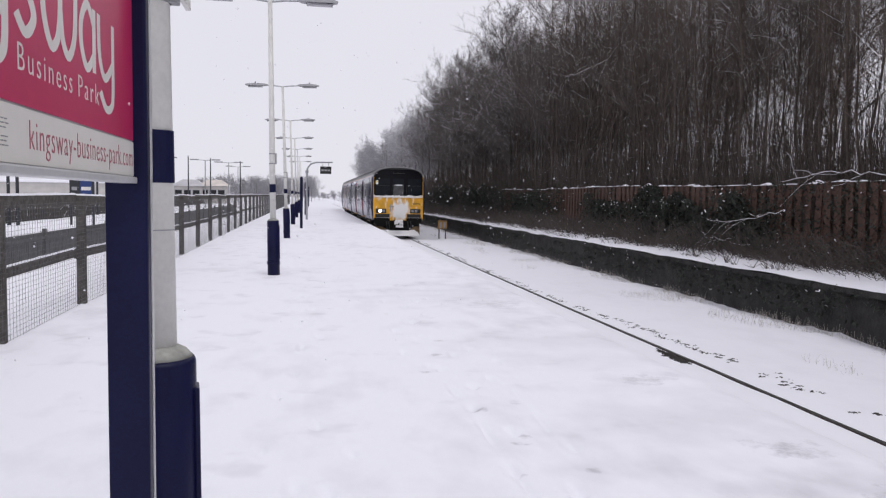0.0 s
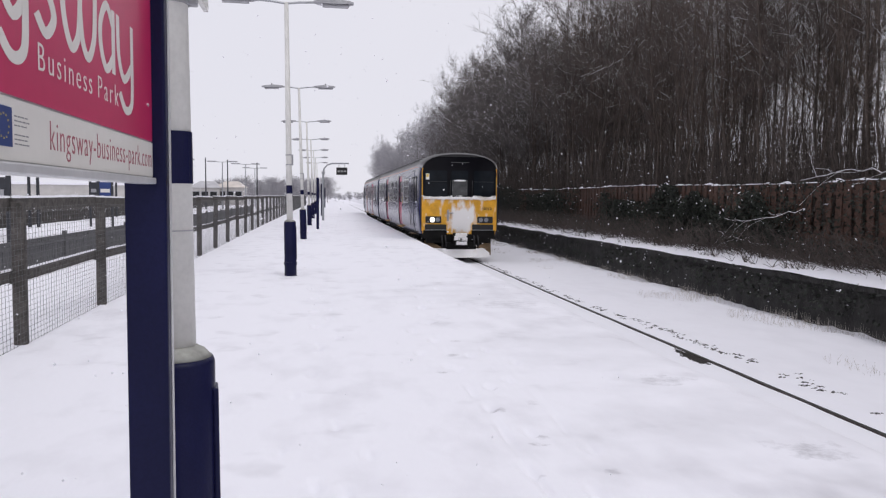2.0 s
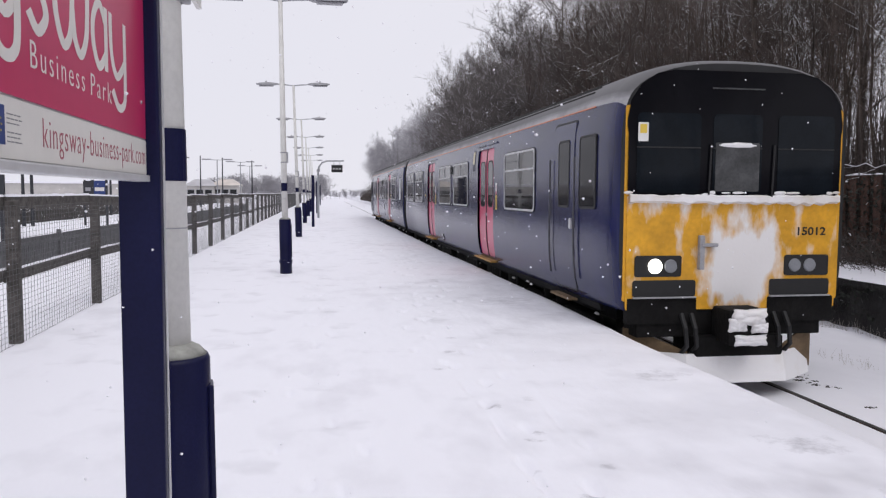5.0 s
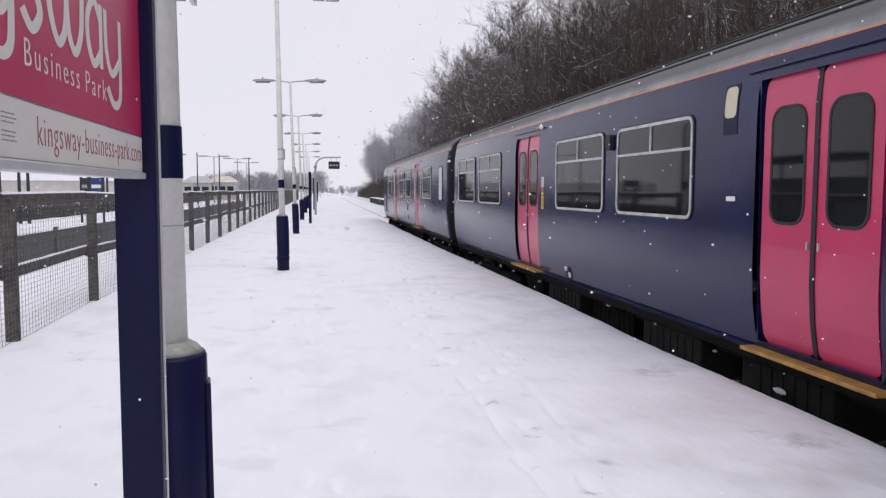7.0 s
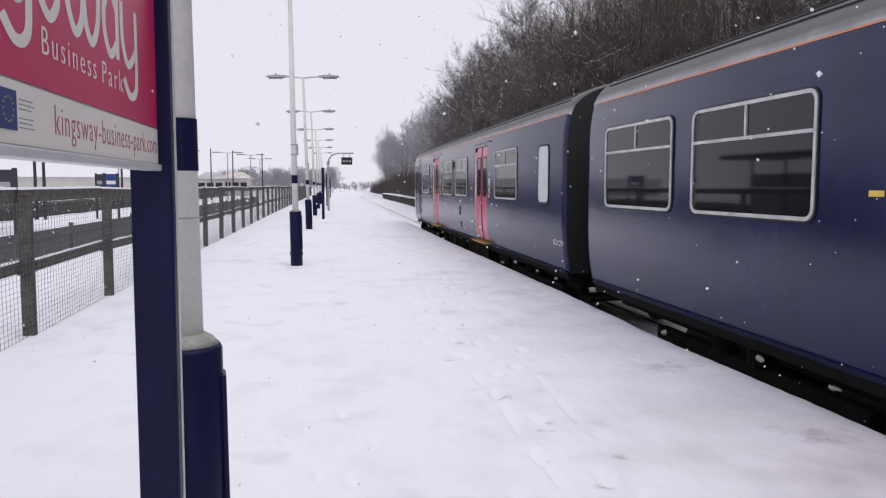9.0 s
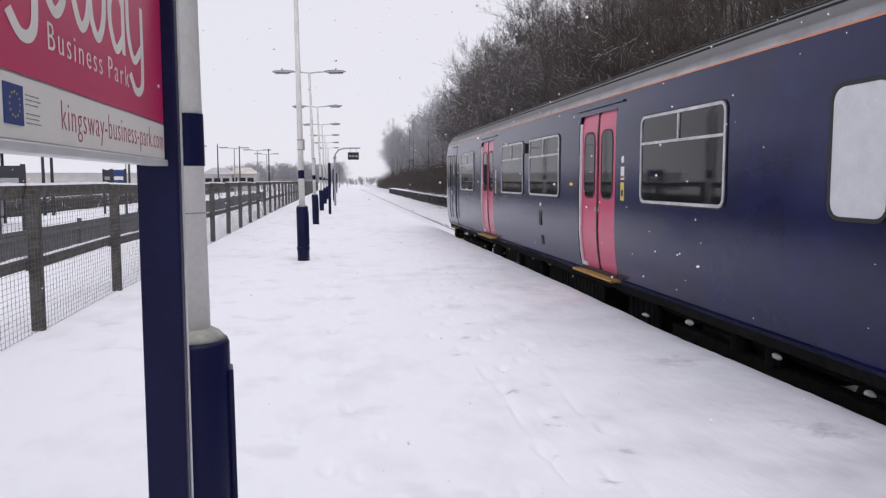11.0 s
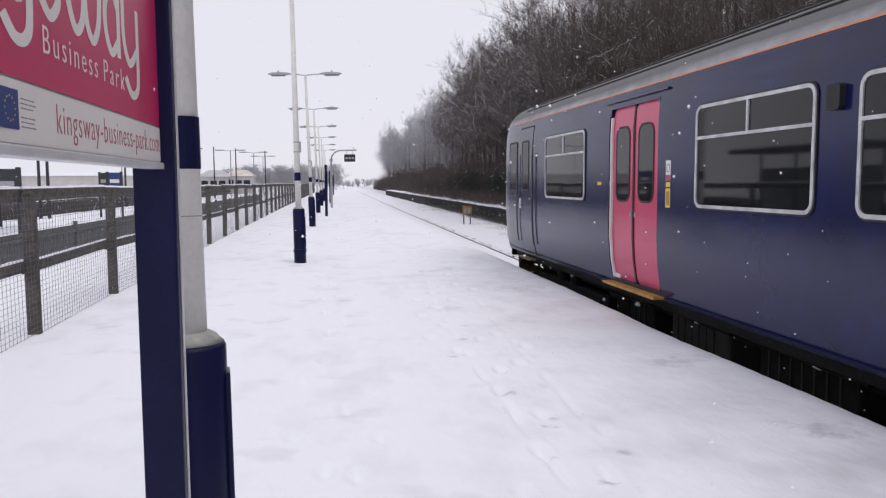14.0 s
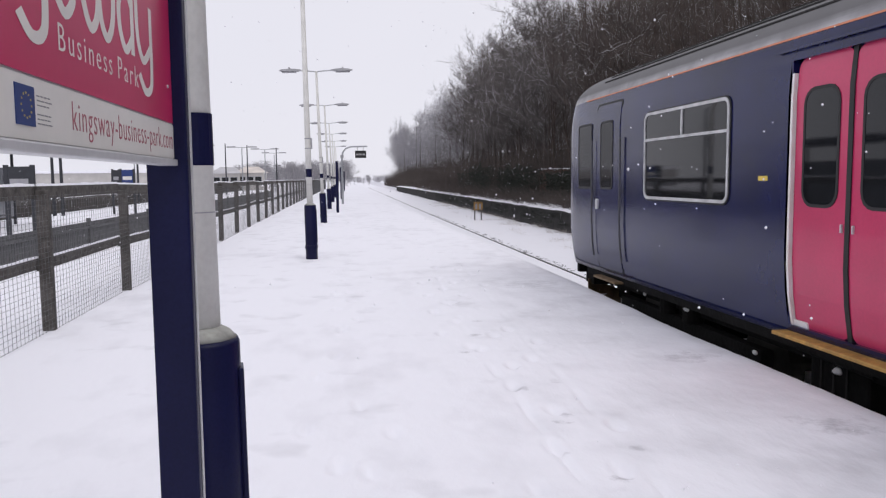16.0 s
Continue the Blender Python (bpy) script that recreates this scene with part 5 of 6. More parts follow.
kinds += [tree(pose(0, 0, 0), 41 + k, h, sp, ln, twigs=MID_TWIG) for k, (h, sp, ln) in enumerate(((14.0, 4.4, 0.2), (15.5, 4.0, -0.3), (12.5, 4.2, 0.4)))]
used = set()
rnd = random.Random(21)
spots = []
for y0 in range(-40, 100, 5):
    for d0 in (14.0, 17.0, 20.5, 24.5, 29.0):
        if (d0 > 28 and y0 < 58) or (d0 > 24 and y0 < 37 and rnd.random() < 0.4) or (d0 > 18 and y0 < 4):
            continue
        spots.append((d0 + rnd.uniform(-1.2, 1.5), y0 + (d0 * 0.7 % 5) + rnd.uniform(-1.8, 1.8), rnd.uniform(0.85, 1.12)))
for y0 in range(102, 235, 7):
    for d0 in (14.5, 18.0, 22.0):
        spots.append((d0 + rnd.uniform(-1.5, 1.5), y0 + rnd.uniform(-3, 3), rnd.uniform(0.68, 1.28)))
for y0 in range(38, 76, 4):
    for d0 in (13.3, 15.6, 18.6):
        spots.append((d0 + rnd.uniform(-0.7, 0.9), y0 + rnd.uniform(-1.5, 1.5), rnd.uniform(0.82, 1.08)))
spots += [(13.2, 71.0, 1.12), (12.9, 66.0, 1.0), (14.4, 79.0, 1.17), (13.0, 84.0, 1.1), (13.2, 140.0, 1.05), (13.3, 150.0, 1.3), (13.6, 178.0, 1.15), (14.5, 205.0, 1.2)]
for d, y, sc in spots:
    sc *= 0.84 if y > 82 else 0.95 if y > 36 else 0.92
    # Farther trees take the twigs paled for haze.
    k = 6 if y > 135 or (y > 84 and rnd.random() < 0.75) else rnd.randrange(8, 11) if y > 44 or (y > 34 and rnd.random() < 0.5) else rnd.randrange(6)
    m = pose(d + bend(y), y, ground_height(d, y), 0, 0, rnd.uniform(0, 360)) @ Matrix.Diagonal((sc, sc, sc, 1))
    if k not in used:
        used.add(k)
        kinds[k].matrix_basis = m
    else:
        o = copy_thing(kinds[k], m)
        o.scale = (sc, sc, sc)

# thicket of stems under the trees
bm = bmesh.new()
rnd = random.Random(5)
for i in range(18000):
    y = 5 + 225 * rnd.random() ** 1.7
    d = 12.25 + rnd.random() ** 1.5 * 9
    if y < 34 and rnd.random() < 0.25:
        continue
    if y > 110:
        d -= 1.5
    p = Vector((d + bend(y), y, ground_height(d, y) - 0.05))
    h = rnd.uniform(1.2, 4.8) * (0.6 + 0.4 * min(1, (d - 11.5) / 2.5))
    q = p + Vector((rnd.gauss(0, 0.25) * h * 0.5 - 0.1, rnd.gauss(0, 0.25) * h * 0.5, h))
    mid = p.lerp(q, 0.5) + Vector((rnd.gauss(0, 0.1), rnd.gauss(0, 0.1), 0))
    r = rnd.uniform(0.006, 0.018)
    sliver(bm, p, mid, r, r * 0.8)
    sliver(bm, mid, q, r * 0.8, r * 0.3)
    for k in range(3):
        s0 = mid.lerp(q, rnd.random())
        sliver(bm, s0, s0 + Vector((rnd.gauss(0, 0.45), rnd.gauss(0, 0.45), rnd.uniform(0.1, 0.8))), r * 0.4, r * 0.2)
tagged(part("thicket", bm, BRUSH), "tangled brown stems of bare undergrowth", "undergrowth", kind="stuff")

# slim straight stems close behind the board fence


def slim_stem(m, seed, height):
    """A tall drawn-up stem: a thin wavering trunk with short upright side shoots."""
    r = random.Random(seed)
    s = thing("slim_tree", m, "tall slim bare stem drawn up behind the boards", "tree", "slim stems behind the fence")
    pts, p = [], Vector((0, 0, -0.4))
    for i in range(11):
        pts.append(p.copy())
        p = p + Vector((r.gauss(0, 0.07), r.gauss(0, 0.09), (height + 0.4) / 11))
    base = r.uniform(0.030, 0.065)
    part("trunk", tubed(pts, [base * (1 - 0.8 * i / 10) for i in range(11)], 6, False), STEM, s, smooth=True)
    bm = bmesh.new()
    for k in range(34):
        i = r.randrange(3, 10)
        a = pts[i].lerp(pts[i + 1] if i < 10 else pts[i], r.random())
        way = Vector((r.gauss(0, 0.5), r.gauss(0, 0.5), r.uniform(0.5, 1.1))).normalized() * r.uniform(0.5, 1.7)
        b = a + way
        sliver(bm, a, b, 0.012, 0.005)
        for q in range(4):
            c = a.lerp(b, r.uniform(0.25, 1))
            sliver(bm, c, c + Vector((r.gauss(0, 0.22), r.gauss(0, 0.22), r.uniform(0.1, 0.6))), 0.005, 0.003)
    part("crown", bm, STEM, s)
    return s


stems = [slim_stem(pose(0, 0, 0), 60 + k, h) for k, h in enumerate((11.0, 13.0, 9.5, 12.0, 14.0))]
placed = 0
for i in range(150):
    y = 7 + 40 * rnd.random() ** 1.1
    d = 12.5 + 5.5 * rnd.random() ** 1.3
    m = pose(d + bend(y), y, ground_height(d, y), rnd.gauss(0, 2), rnd.gauss(0, 2), rnd.uniform(0, 360))
    if placed < 5:
        stems[placed].matrix_basis = m
    else:
        copy_thing(stems[placed % 5], m)
    placed += 1

# taller saplings deeper in the wood
bm = bmesh.new()
for i in range(2600):
    y = 5 + 120 * rnd.random() ** 1.4
    d = 17 + 16 * rnd.random()
    if y < 38 and d > 26:
        continue
    p = Vector((d + bend(y), y, ground_height(d, y) - 0.05))
    h = rnd.uniform(2.5, 8.0)
    q = p + Vector((rnd.gauss(0, 0.10) * h, rnd.gauss(0, 0.10) * h, h))
    r = rnd.uniform(0.010, 0.028)
    sliver(bm, p, q, r, r * 0.3)
    for k in range(5):
        s0 = p.lerp(q, rnd.uniform(0.3, 1))
        sliver(bm, s0, s0 + Vector((rnd.gauss(0, 0.5), rnd.gauss(0, 0.5), rnd.uniform(0.2, 1.2))), r * 0.35, r * 0.15)
tagged(part("saplings", bm, BRUSH), "close-grown bare saplings deep in the wood", "saplings", kind="stuff")

# ivy and bramble hanging over the fence and along the old platform
bm = bmesh.new()
for i in range(42000):
    y = 5 + 75 * rnd.random() ** 1.3
    t = rnd.random()
    patch = noise.noise((y * 0.22, 1.3, 0)) + 0.5 * noise.noise((y * 0.9, 4.1, 0))
    if t < 0.55:
        if patch < -0.2:
            continue
        d, z = FX - 0.08 - 0.22 * rnd.random() ** 2, 0.1 + 1.9 * rnd.random()
    elif t < 0.8:
        d, z = FX - 0.1 - 0.75 * rnd.random() ** 1.6, 0.08 + 0.55 * rnd.random() ** 2
    else:
        d, z = 9.56 - 0.10 * rnd.random(), -0.62 + 0.62 * rnd.random()
        if noise.noise((y * 0.5, z * 2, 7)) < -0.2:
            continue
    c = Vector((d + bend(y), y, z))
    a, b = Vector((rnd.gauss(0, 1), rnd.gauss(0, 1), rnd.gauss(0, 1))).normalized(), Vector((rnd.gauss(0, 1), rnd.gauss(0, 1), rnd.gauss(0, 1))).normalized()
    s = rnd.uniform(0.02, 0.055)
    bm.faces.new([bm.verts.new(c + v) for v in (a * s, b * s * 0.7, -a * s, -b * s * 0.7)]).material_index = 1 if rnd.random() < (0.012 if t > 0.8 else 0.015) else 0
for cy, w, top, count in ((23.5, 3.8, 1.9, 14000), (29.0, 2.6, 1.8, 6000), (19.0, 1.6, 1.7, 4500), (40.0, 5.0, 2.2, 9000), (52.0, 7.0, 2.6, 9000), (66.0, 8.0, 3.0, 7000)):
    for i in range(count):
        y = rnd.gauss(cy, w * 0.45)
        lift = top * (0.75 + 0.5 * noise.noise((y * 0.9, cy, 2)))
        z = 0.05 + lift * rnd.random() ** 0.8
        d = FX - 0.06 - (0.30 + 0.25 * noise.noise((y * 1.4, z * 1.6, cy))) * rnd.random()
        c = Vector((d + bend(y), y, z + 0.06))
        a, b = Vector((rnd.gauss(0, 1), rnd.gauss(0, 1), rnd.gauss(0, 1))).normalized(), Vector((rnd.gauss(0, 1), rnd.gauss(0, 1), rnd.gauss(0, 1))).normalized()
        s = rnd.uniform(0.025, 0.06)
        bm.faces.new([bm.verts.new(c + v) for v in (a * s, b * s * 0.7, -a * s, -b * s * 0.7)]).material_index = 1 if rnd.random() < (0.03 if z > lift * 0.9 else 0.002) else 0
tagged(part("ivy", bm, [IVY, FRESH]), "dark ivy over the boards and the old wall", "ivy", kind="stuff")

# low twigs over the old platform
bm = bmesh.new()
for i in range(5200):
    y = 6 + 95 * rnd.random() ** 1.3
    d = 11.85 - (1.5 if y < 26 else 2.1) * rnd.random() ** 1.7
    p = Vector((d + bend(y), y, 0.05))
    q = p + Vector((rnd.uniform(-0.9, 0.25), rnd.gauss(0, 0.35), rnd.uniform(0.15, 0.9)))
    sliver(bm, p, q, 0.006, 0.003)
    for k in range(2):
        s0 = p.lerp(q, rnd.uniform(0.3, 1))
        sliver(bm, s0, s0 + Vector((rnd.gauss(-0.1, 0.2), rnd.gauss(0, 0.2), rnd.gauss(0.05, 0.2))), 0.004, 0.002)
for i in range(5200):
    y = 8 + 60 * rnd.random() ** 1.2
    d = 9.62 + 2.2 * rnd.random()
    if noise.noise((d * 1.3, y * 0.8, 31)) < 0.30 - 0.55 * max(0, (d - 10.2) / 1.6):
        continue
    p = Vector((d + bend(y), y, 0.05))
    for k in range(3):
        sliver(bm, p, p + Vector((rnd.gauss(-0.03, 0.12), rnd.gauss(0, 0.12), rnd.uniform(0.06, 0.30))), 0.007, 0.003)
tagged(part("bramble", bm, BRUSH), "bare brown bramble stems in the snow", "bramble", kind="stuff")

# snow-laden fallen branches by the fence and one in the trees


def snowy_branch(p, q, seed, label):
    r = random.Random(seed)
    p, q = Vector(p), Vector(q)
    s = thing("snowy_branch", pose(*p), label, "branch", "snow-laden branches")
    wood, cap = bmesh.new(), bmesh.new()
    chain = [Vector()]
    bow = r.uniform(-0.18, 0.18)
    for i in range(1, 13):
        chain.append((q - p) * i / 12 + Vector((0, r.gauss(0, 0.03), r.gauss(0, 0.035) + bow * math.sin(math.pi * i / 12))))
    forks = [chain]
    for i in (3, 5, 7, 8, 10):
        f = [chain[i]]
        way = ((q - p).normalized() + Vector((r.gauss(0, 0.4), r.gauss(0, 0.4), r.gauss(0, 0.5)))) * r.uniform(0.06, 0.13)
        for k in range(6):
            way = way + Vector((r.gauss(0, 0.03), r.gauss(0, 0.03), r.gauss(-0.008, 0.03)))
            f.append(f[-1] + way)
        forks.append(f)
    for f in forks:
        w = 0.009 if f is chain else 0.0045
        tube(wood, f, [w * (1 - 0.6 * i / len(f)) for i in range(len(f))], 5)
        tube(cap, [v + Vector((0, 0, w * 1.1)) for v in f], [w * 0.9 * (1 - 0.5 * i / len(f)) for i in range(len(f))], 5)
    part("wood", wood, BARK, s)
    part("snow_crust", cap, FRESH, s)


snowy_branch((11.75, 16.9, 1.30), (11.4, 19.9, 0.95), 1, "thin fallen branch crusted with snow by the fence")
snowy_branch((11.8, 13.5, 2.05), (11.7, 17.0, 1.95), 2, "thin fallen branch crusted with snow on the fence top")
snowy_branch((11.7, 18.2, 0.35), (11.5, 20.4, 0.6), 3, "thin fallen branch crusted with snow by the fence")
snowy_branch((12.3, 29.5, 7.1), (11.2, 31.5, 6.7), 4, "drooping bough crusted with snow among dark trees")

# dry grass, and dark lumps for animal prints, beside the track
bm = bmesh.new()
for i in range(22000):
    y = 4 + 70 * rnd.random() ** 1.4
    d = 7.2 + 2.3 * rnd.random() ** 0.8
    if noise.noise((d * 0.9, y * 0.5, 11)) < 0.28 - 0.5 * max(0, (d - 8.2) / 1.3):
        continue
    p = Vector((d + bend(y), y, ground_height(d, y) - 0.01))
    h = rnd.uniform(0.03, 0.13) * (1 + 0.7 * max(0, (d - 8.4)))
    sliver(bm, p, p + Vector((rnd.gauss(0, 0.03), rnd.gauss(0, 0.03), h)), 0.002, 0.0008)
tagged(part("dry_grass", bm, DRY_GRASS), "pale dry grass poking out of the snow", "grass", kind="stuff")

# Dark lumps added in place of the shaded hollows of an animal's prints.
bm = bmesh.new()
for i in range(1700):
    y = 7.2 + 42 * rnd.random() ** 1.5
    if noise.noise((y * 1.1, 3, 2)) < -0.12:
        continue
    lane = math.floor(y / 0.09)
    d = (6.20 if y < 9.5 else 6.20 - 0.055 * (y - 9.5) if y < 18 else 5.73) + 0.26 * noise.noise((lane * 7.73, 2.4, 1.3)) + 0.035 * rnd.gauss(0, 1)
    x, z, r = d + bend(y), ground_height(d, y) - 0.003, rnd.uniform(0.013, 0.028)
    vs = [bm.verts.new((x + r * a * rnd.uniform(0.9, 1.9), y + r * b * rnd.uniform(0.7, 1.4), z + c * r)) for a, b, c in ((-1, -0.6, 0), (0.3, -1, 0), (1, 0.6, 0), (-0.3, 1, 0), (0, 0, 0.5))]
    for k in range(4):
        bm.faces.new((vs[k], vs[(k + 1) % 4], vs[4]))
tagged(part("animal_print_marks", bm, EARTH), "small dark lumps standing in for a trail of animal prints", "stones", kind="stuff")


def rail_joint(y):
    s = thing("rail_joint", pose(TRACK + 0.70 + bend(y), y, -0.882), "dark bolted rail joint bare of snow", "rail joint")
    part("fishplate", boxed(-0.02, -0.35, 0.0, 0.02, 0.35, 0.075, bevel=0.008), RAIL, s)
    for k in range(4):
        part("bolt", tubed([(-0.045, -0.26 + 0.17 * k, 0.04), (-0.02, -0.26 + 0.17 * k, 0.04)], 0.018, 8), RAIL, s)
    bm = bmesh.new()
    r = random.Random(8)
    for k in range(260):
        y1 = r.gauss(0, 0.20)
        x1 = -0.04 - abs(r.gauss(0, 0.055)) * max(0.2, 1.1 - abs(y1))
        g = r.uniform(0.025, 0.055)
        top = bm.verts.new((x1 + r.uniform(-0.01, 0.01), y1, 0.072 + g * 0.4))
        ring = [bm.verts.new((x1 + g * a * r.uniform(0.7, 1.2), y1 + g * b * r.uniform(0.7, 1.3), 0.055)) for a, b in ((-1, 0), (0, -1), (1, 0), (0, 1))]
        for i in range(4):
            bm.faces.new((ring[i], ring[(i + 1) % 4], top))
    part("bare_stones", bm, EARTH, s)


rail_joint(10.33)


def yellow_marker():
    y = 41.1
    s = thing("lineside_sign", pose(7.35 + bend(y), y, -0.75), "small weathered yellow square trackside board on two posts", "sign")
    for x in (-0.18, 0.18):
        part("post", boxed(x - 0.03, -0.03, -0.05, x + 0.03, 0.03, 0.9, bevel=0.004), WOOD, s)
    b = part("board", boxed(-0.25, -0.05, 0.50, 0.25, -0.03, 0.95, bevel=0.008), MARKER, s)
    for x0, x1 in ((-0.16, -0.05), (0.05, 0.16)):
        part("mark", boxed(x0, -0.054, 0.55, x1, -0.05, 0.85), INK, b)


MARKER = mat("weathered_yellow_board", (0.30, 0.17, 0.05), 0.7, vary=0.45, scale=8)
yellow_marker()

# ---- platform furniture farther along ----


def navy_post(y, h, w=0.06):
    s = thing("sign_post", pose(-0.16 + bend(y), y, 0), "tall slim navy platform sign seen along its board", "sign", "navy platform signs")
    for k in (0, 1.6):
        part("post", boxed(-w, k - 0.05, -0.03, w, k + 0.05, h, bevel=0.006), NAVY, s)
    part("board", boxed(-0.03, 0.05, h * 0.55, 0.03, 1.55, h - 0.05, bevel=0.004), NAVY, s)


for y, h in ((34.7, 2.3), (58.0, 2.4), (72.0, 2.3), (98.0, 2.5)):
    navy_post(y, h)


def departure_display():
    y = 47.0
    s = thing("departure_display", pose(0.23 + bend(y) * 0.6, y, -0.15), "black train departure display on a curved grey pole", "display")
    pts = [(0, 0, -0.03), (0, 0, 2.9), (0.05, 0, 3.25), (0.25, 0, 3.5), (0.55, 0, 3.6), (1.55, 0, 3.62)]
    part("pole", tubed(pts, [0.07, 0.06, 0.055, 0.05, 0.05, 0.045], 10), GREY_METAL, s)
    part("collar", tubed([(0, 0, 2.95), (0.02, 0, 3.1)], 0.10, 10), LAMP_GREY, s)
    for x in (0.95, 1.3):
        part("hanger", tubed([(x, 0, 3.35), (x, 0, 3.6)], 0.015, 6), GREY_METAL, s)
    d = part("display_case", boxed(0.80, -0.12, 2.92, 1.46, 0.12, 3.36, bevel=0.02), BLACK, s)
    for k in range(3):
        part("text_bar", boxed(0.86 + 0.19 * k, -0.128, 3.08, 1.0 + 0.19 * k, -0.12, 3.18), DISPLAY_TEXT, d)


DISPLAY_TEXT = plain("pale_display_text", (0.34, 0.34, 0.34), 0.5)
departure_display()

# ---- the land beyond the fence ----
# Distance haze is put into these pale wall and roof colours.
HAZE_BRICK = mat("pale_cladding", (0.52, 0.50, 0.48), 0.8, vary=0.15, scale=0.6)
TAN = mat("tan_roof_paled_for_haze", (0.66, 0.60, 0.55), 0.8, vary=0.2, scale=0.8)
SLATE = mat("grey_slate_roof_paled_for_haze", (0.50, 0.49, 0.51), 0.7, vary=0.2, scale=0.8)
DARK_SIGN = mat("dark_sign", (0.03, 0.032, 0.04), 0.6, vary=0.2)
TRAM_GREY = mat("grey_palisade", (0.12, 0.12, 0.125), 0.7, 0.2, vary=0.25)


def slat_bay(m):
    s = thing("slatted_fence", m, "low grey slatted fence in the snow", "fence", "low slatted fence")
    part("rail", boxed(0.02, 0, 0.5, 0.06, 3.0, 0.56), TRAM_GREY, s)
    part("post", boxed(-0.03, -0.04, -0.1, 0.06, 0.04, 0.75), TRAM_GREY, s)
    bm = bmesh.new()
    for i in range(25):
        box(bm, -0.01, i * 0.12, -0.05, 0.02, i * 0.12 + 0.085, 0.66)
    part("slats", bm, TRAM_GREY, s)
    return s


slat = slat_bay(pose(-6.1, 8.0, -0.16))
for i in range(1, 22):
    y = 8.0 + 3.0 * i
    copy_thing(slat, pose(-6.1 + 0.5 * bend(y), y, -0.16, 0, 0, 0))

bm = bmesh.new()
prev = None
for y in frange(12, 130, 60):
    w = 0.25 * noise.noise((y * 0.3, 1, 1))
    ring = [bm.verts.new((-15.5 + dx + 0.2 * w, y, z + (0.2 * noise.noise((y * 0.8, dx, 2)) if z > 0.3 else 0))) for dx, z in ((0.8, -0.5), (0.6, 0.40), (0.1, 0.55), (-0.6, 0.45), (-0.8, -0.5))]
    if prev:
        for k in range(4):
            bm.faces.new((prev[k], prev[k + 1], ring[k + 1], ring[k]))
    prev = ring
tagged(part("hedge_core", bm, EARTH), "dark clipped hedge bank beyond the fence", "hedge", kind="stuff")
bm = bmesh.new()
for i in range(14000):
    y = rnd.uniform(12, 130)
    p = Vector((-15.5 + rnd.uniform(-0.8, 0.9), y, rnd.uniform(-0.3, 0.55)))
    sliver(bm, p, p + Vector((rnd.gauss(0, 0.12), rnd.gauss(0, 0.12), rnd.uniform(0.05, 0.3))), 0.008, 0.004, 1 if rnd.random() < 0.12 else 0)
tagged(part("hedge_twigs", bm, [BRUSH, FRESH]), "bare hedge twigs dusted with snow", "hedge", kind="stuff")


def station_sign(x, y, w, h, blue=False):
    s = thing("station_sign", pose(x, y, -0.1), "blue and white station sign on two posts" if blue else "dark station name board on two posts", "sign")
    for k in (-w / 2, w / 2):
        part("post", boxed(k - 0.05, -0.05, -0.1, k + 0.05, 0.05, h, bevel=0.005), DARK_SIGN, s)
    b = part("board", boxed(-w / 2, -0.04, h * 0.62, w / 2, 0.03, h * 0.98), FLAG_BLUE if blue else DARK_SIGN, s)
    part("lettering_bar", boxed(-w * 0.35, -0.05, h * 0.75, w * 0.35, -0.04, h * 0.83), CREAM if blue else LAMP_GREY, b)


station_sign(-7.75, 20.5, 0.62, 2.02)
station_sign(-10.1, 40.0, 0.62, 2.2, True)
station_sign(-10.9, 41.0, 0.35, 2.2)


def tall_pole(x, y, h, r=0.09):
    s = thing("tall_pole", pose(x, y, -0.2), "thin dark pole standing in the snow", "pole", "poles beyond the fence")
    part("shaft", tubed([(0, 0, -0.2), (0, 0, h)], [r, r * 0.6], 8), DARK_SIGN, s)
    part("cap", tubed([(0, 0, h), (0, 0, h + 0.05)], r * 0.9, 8), LAMP_GREY, s)


for x, y, h in ((-13.6, 40, 5.6), (-13.2, 40, 5.9), (-14.4, 60, 6.0), (-12.0, 90, 5.8), (-9.6, 90, 5.6), (-6.35, 90, 5.3)):
    tall_pole(x, y, h)


def car_park_lamp(x, y):
    s = thing("car_park_lamp", pose(x, y, -0.3), "slim grey twin-arm lamp post far beyond the fence", "street lamp", "far lamp posts")
    part("pole", tubed([(0, 0, -0.2), (0, 0, 5.6)], [0.08, 0.05], 8), GREY_METAL, s)
    for k in (-1, 1):
        part("arm", tubed([(0, 0, 5.55), (k * 0.8, 0, 5.6)], 0.035, 6), GREY_METAL, s)
        part("lantern", boxed(min(k * 0.7, k * 1.7), -0.12, 5.56, max(k * 0.7, k * 1.7), 0.12, 5.70, bevel=0.03), LAMP_GREY, s)


for x, y in ((-14.6, 88), (-10.4, 92), (-8.3, 98), (-8.2, 112), (-19.5, 80)):
    car_park_lamp(x, y)


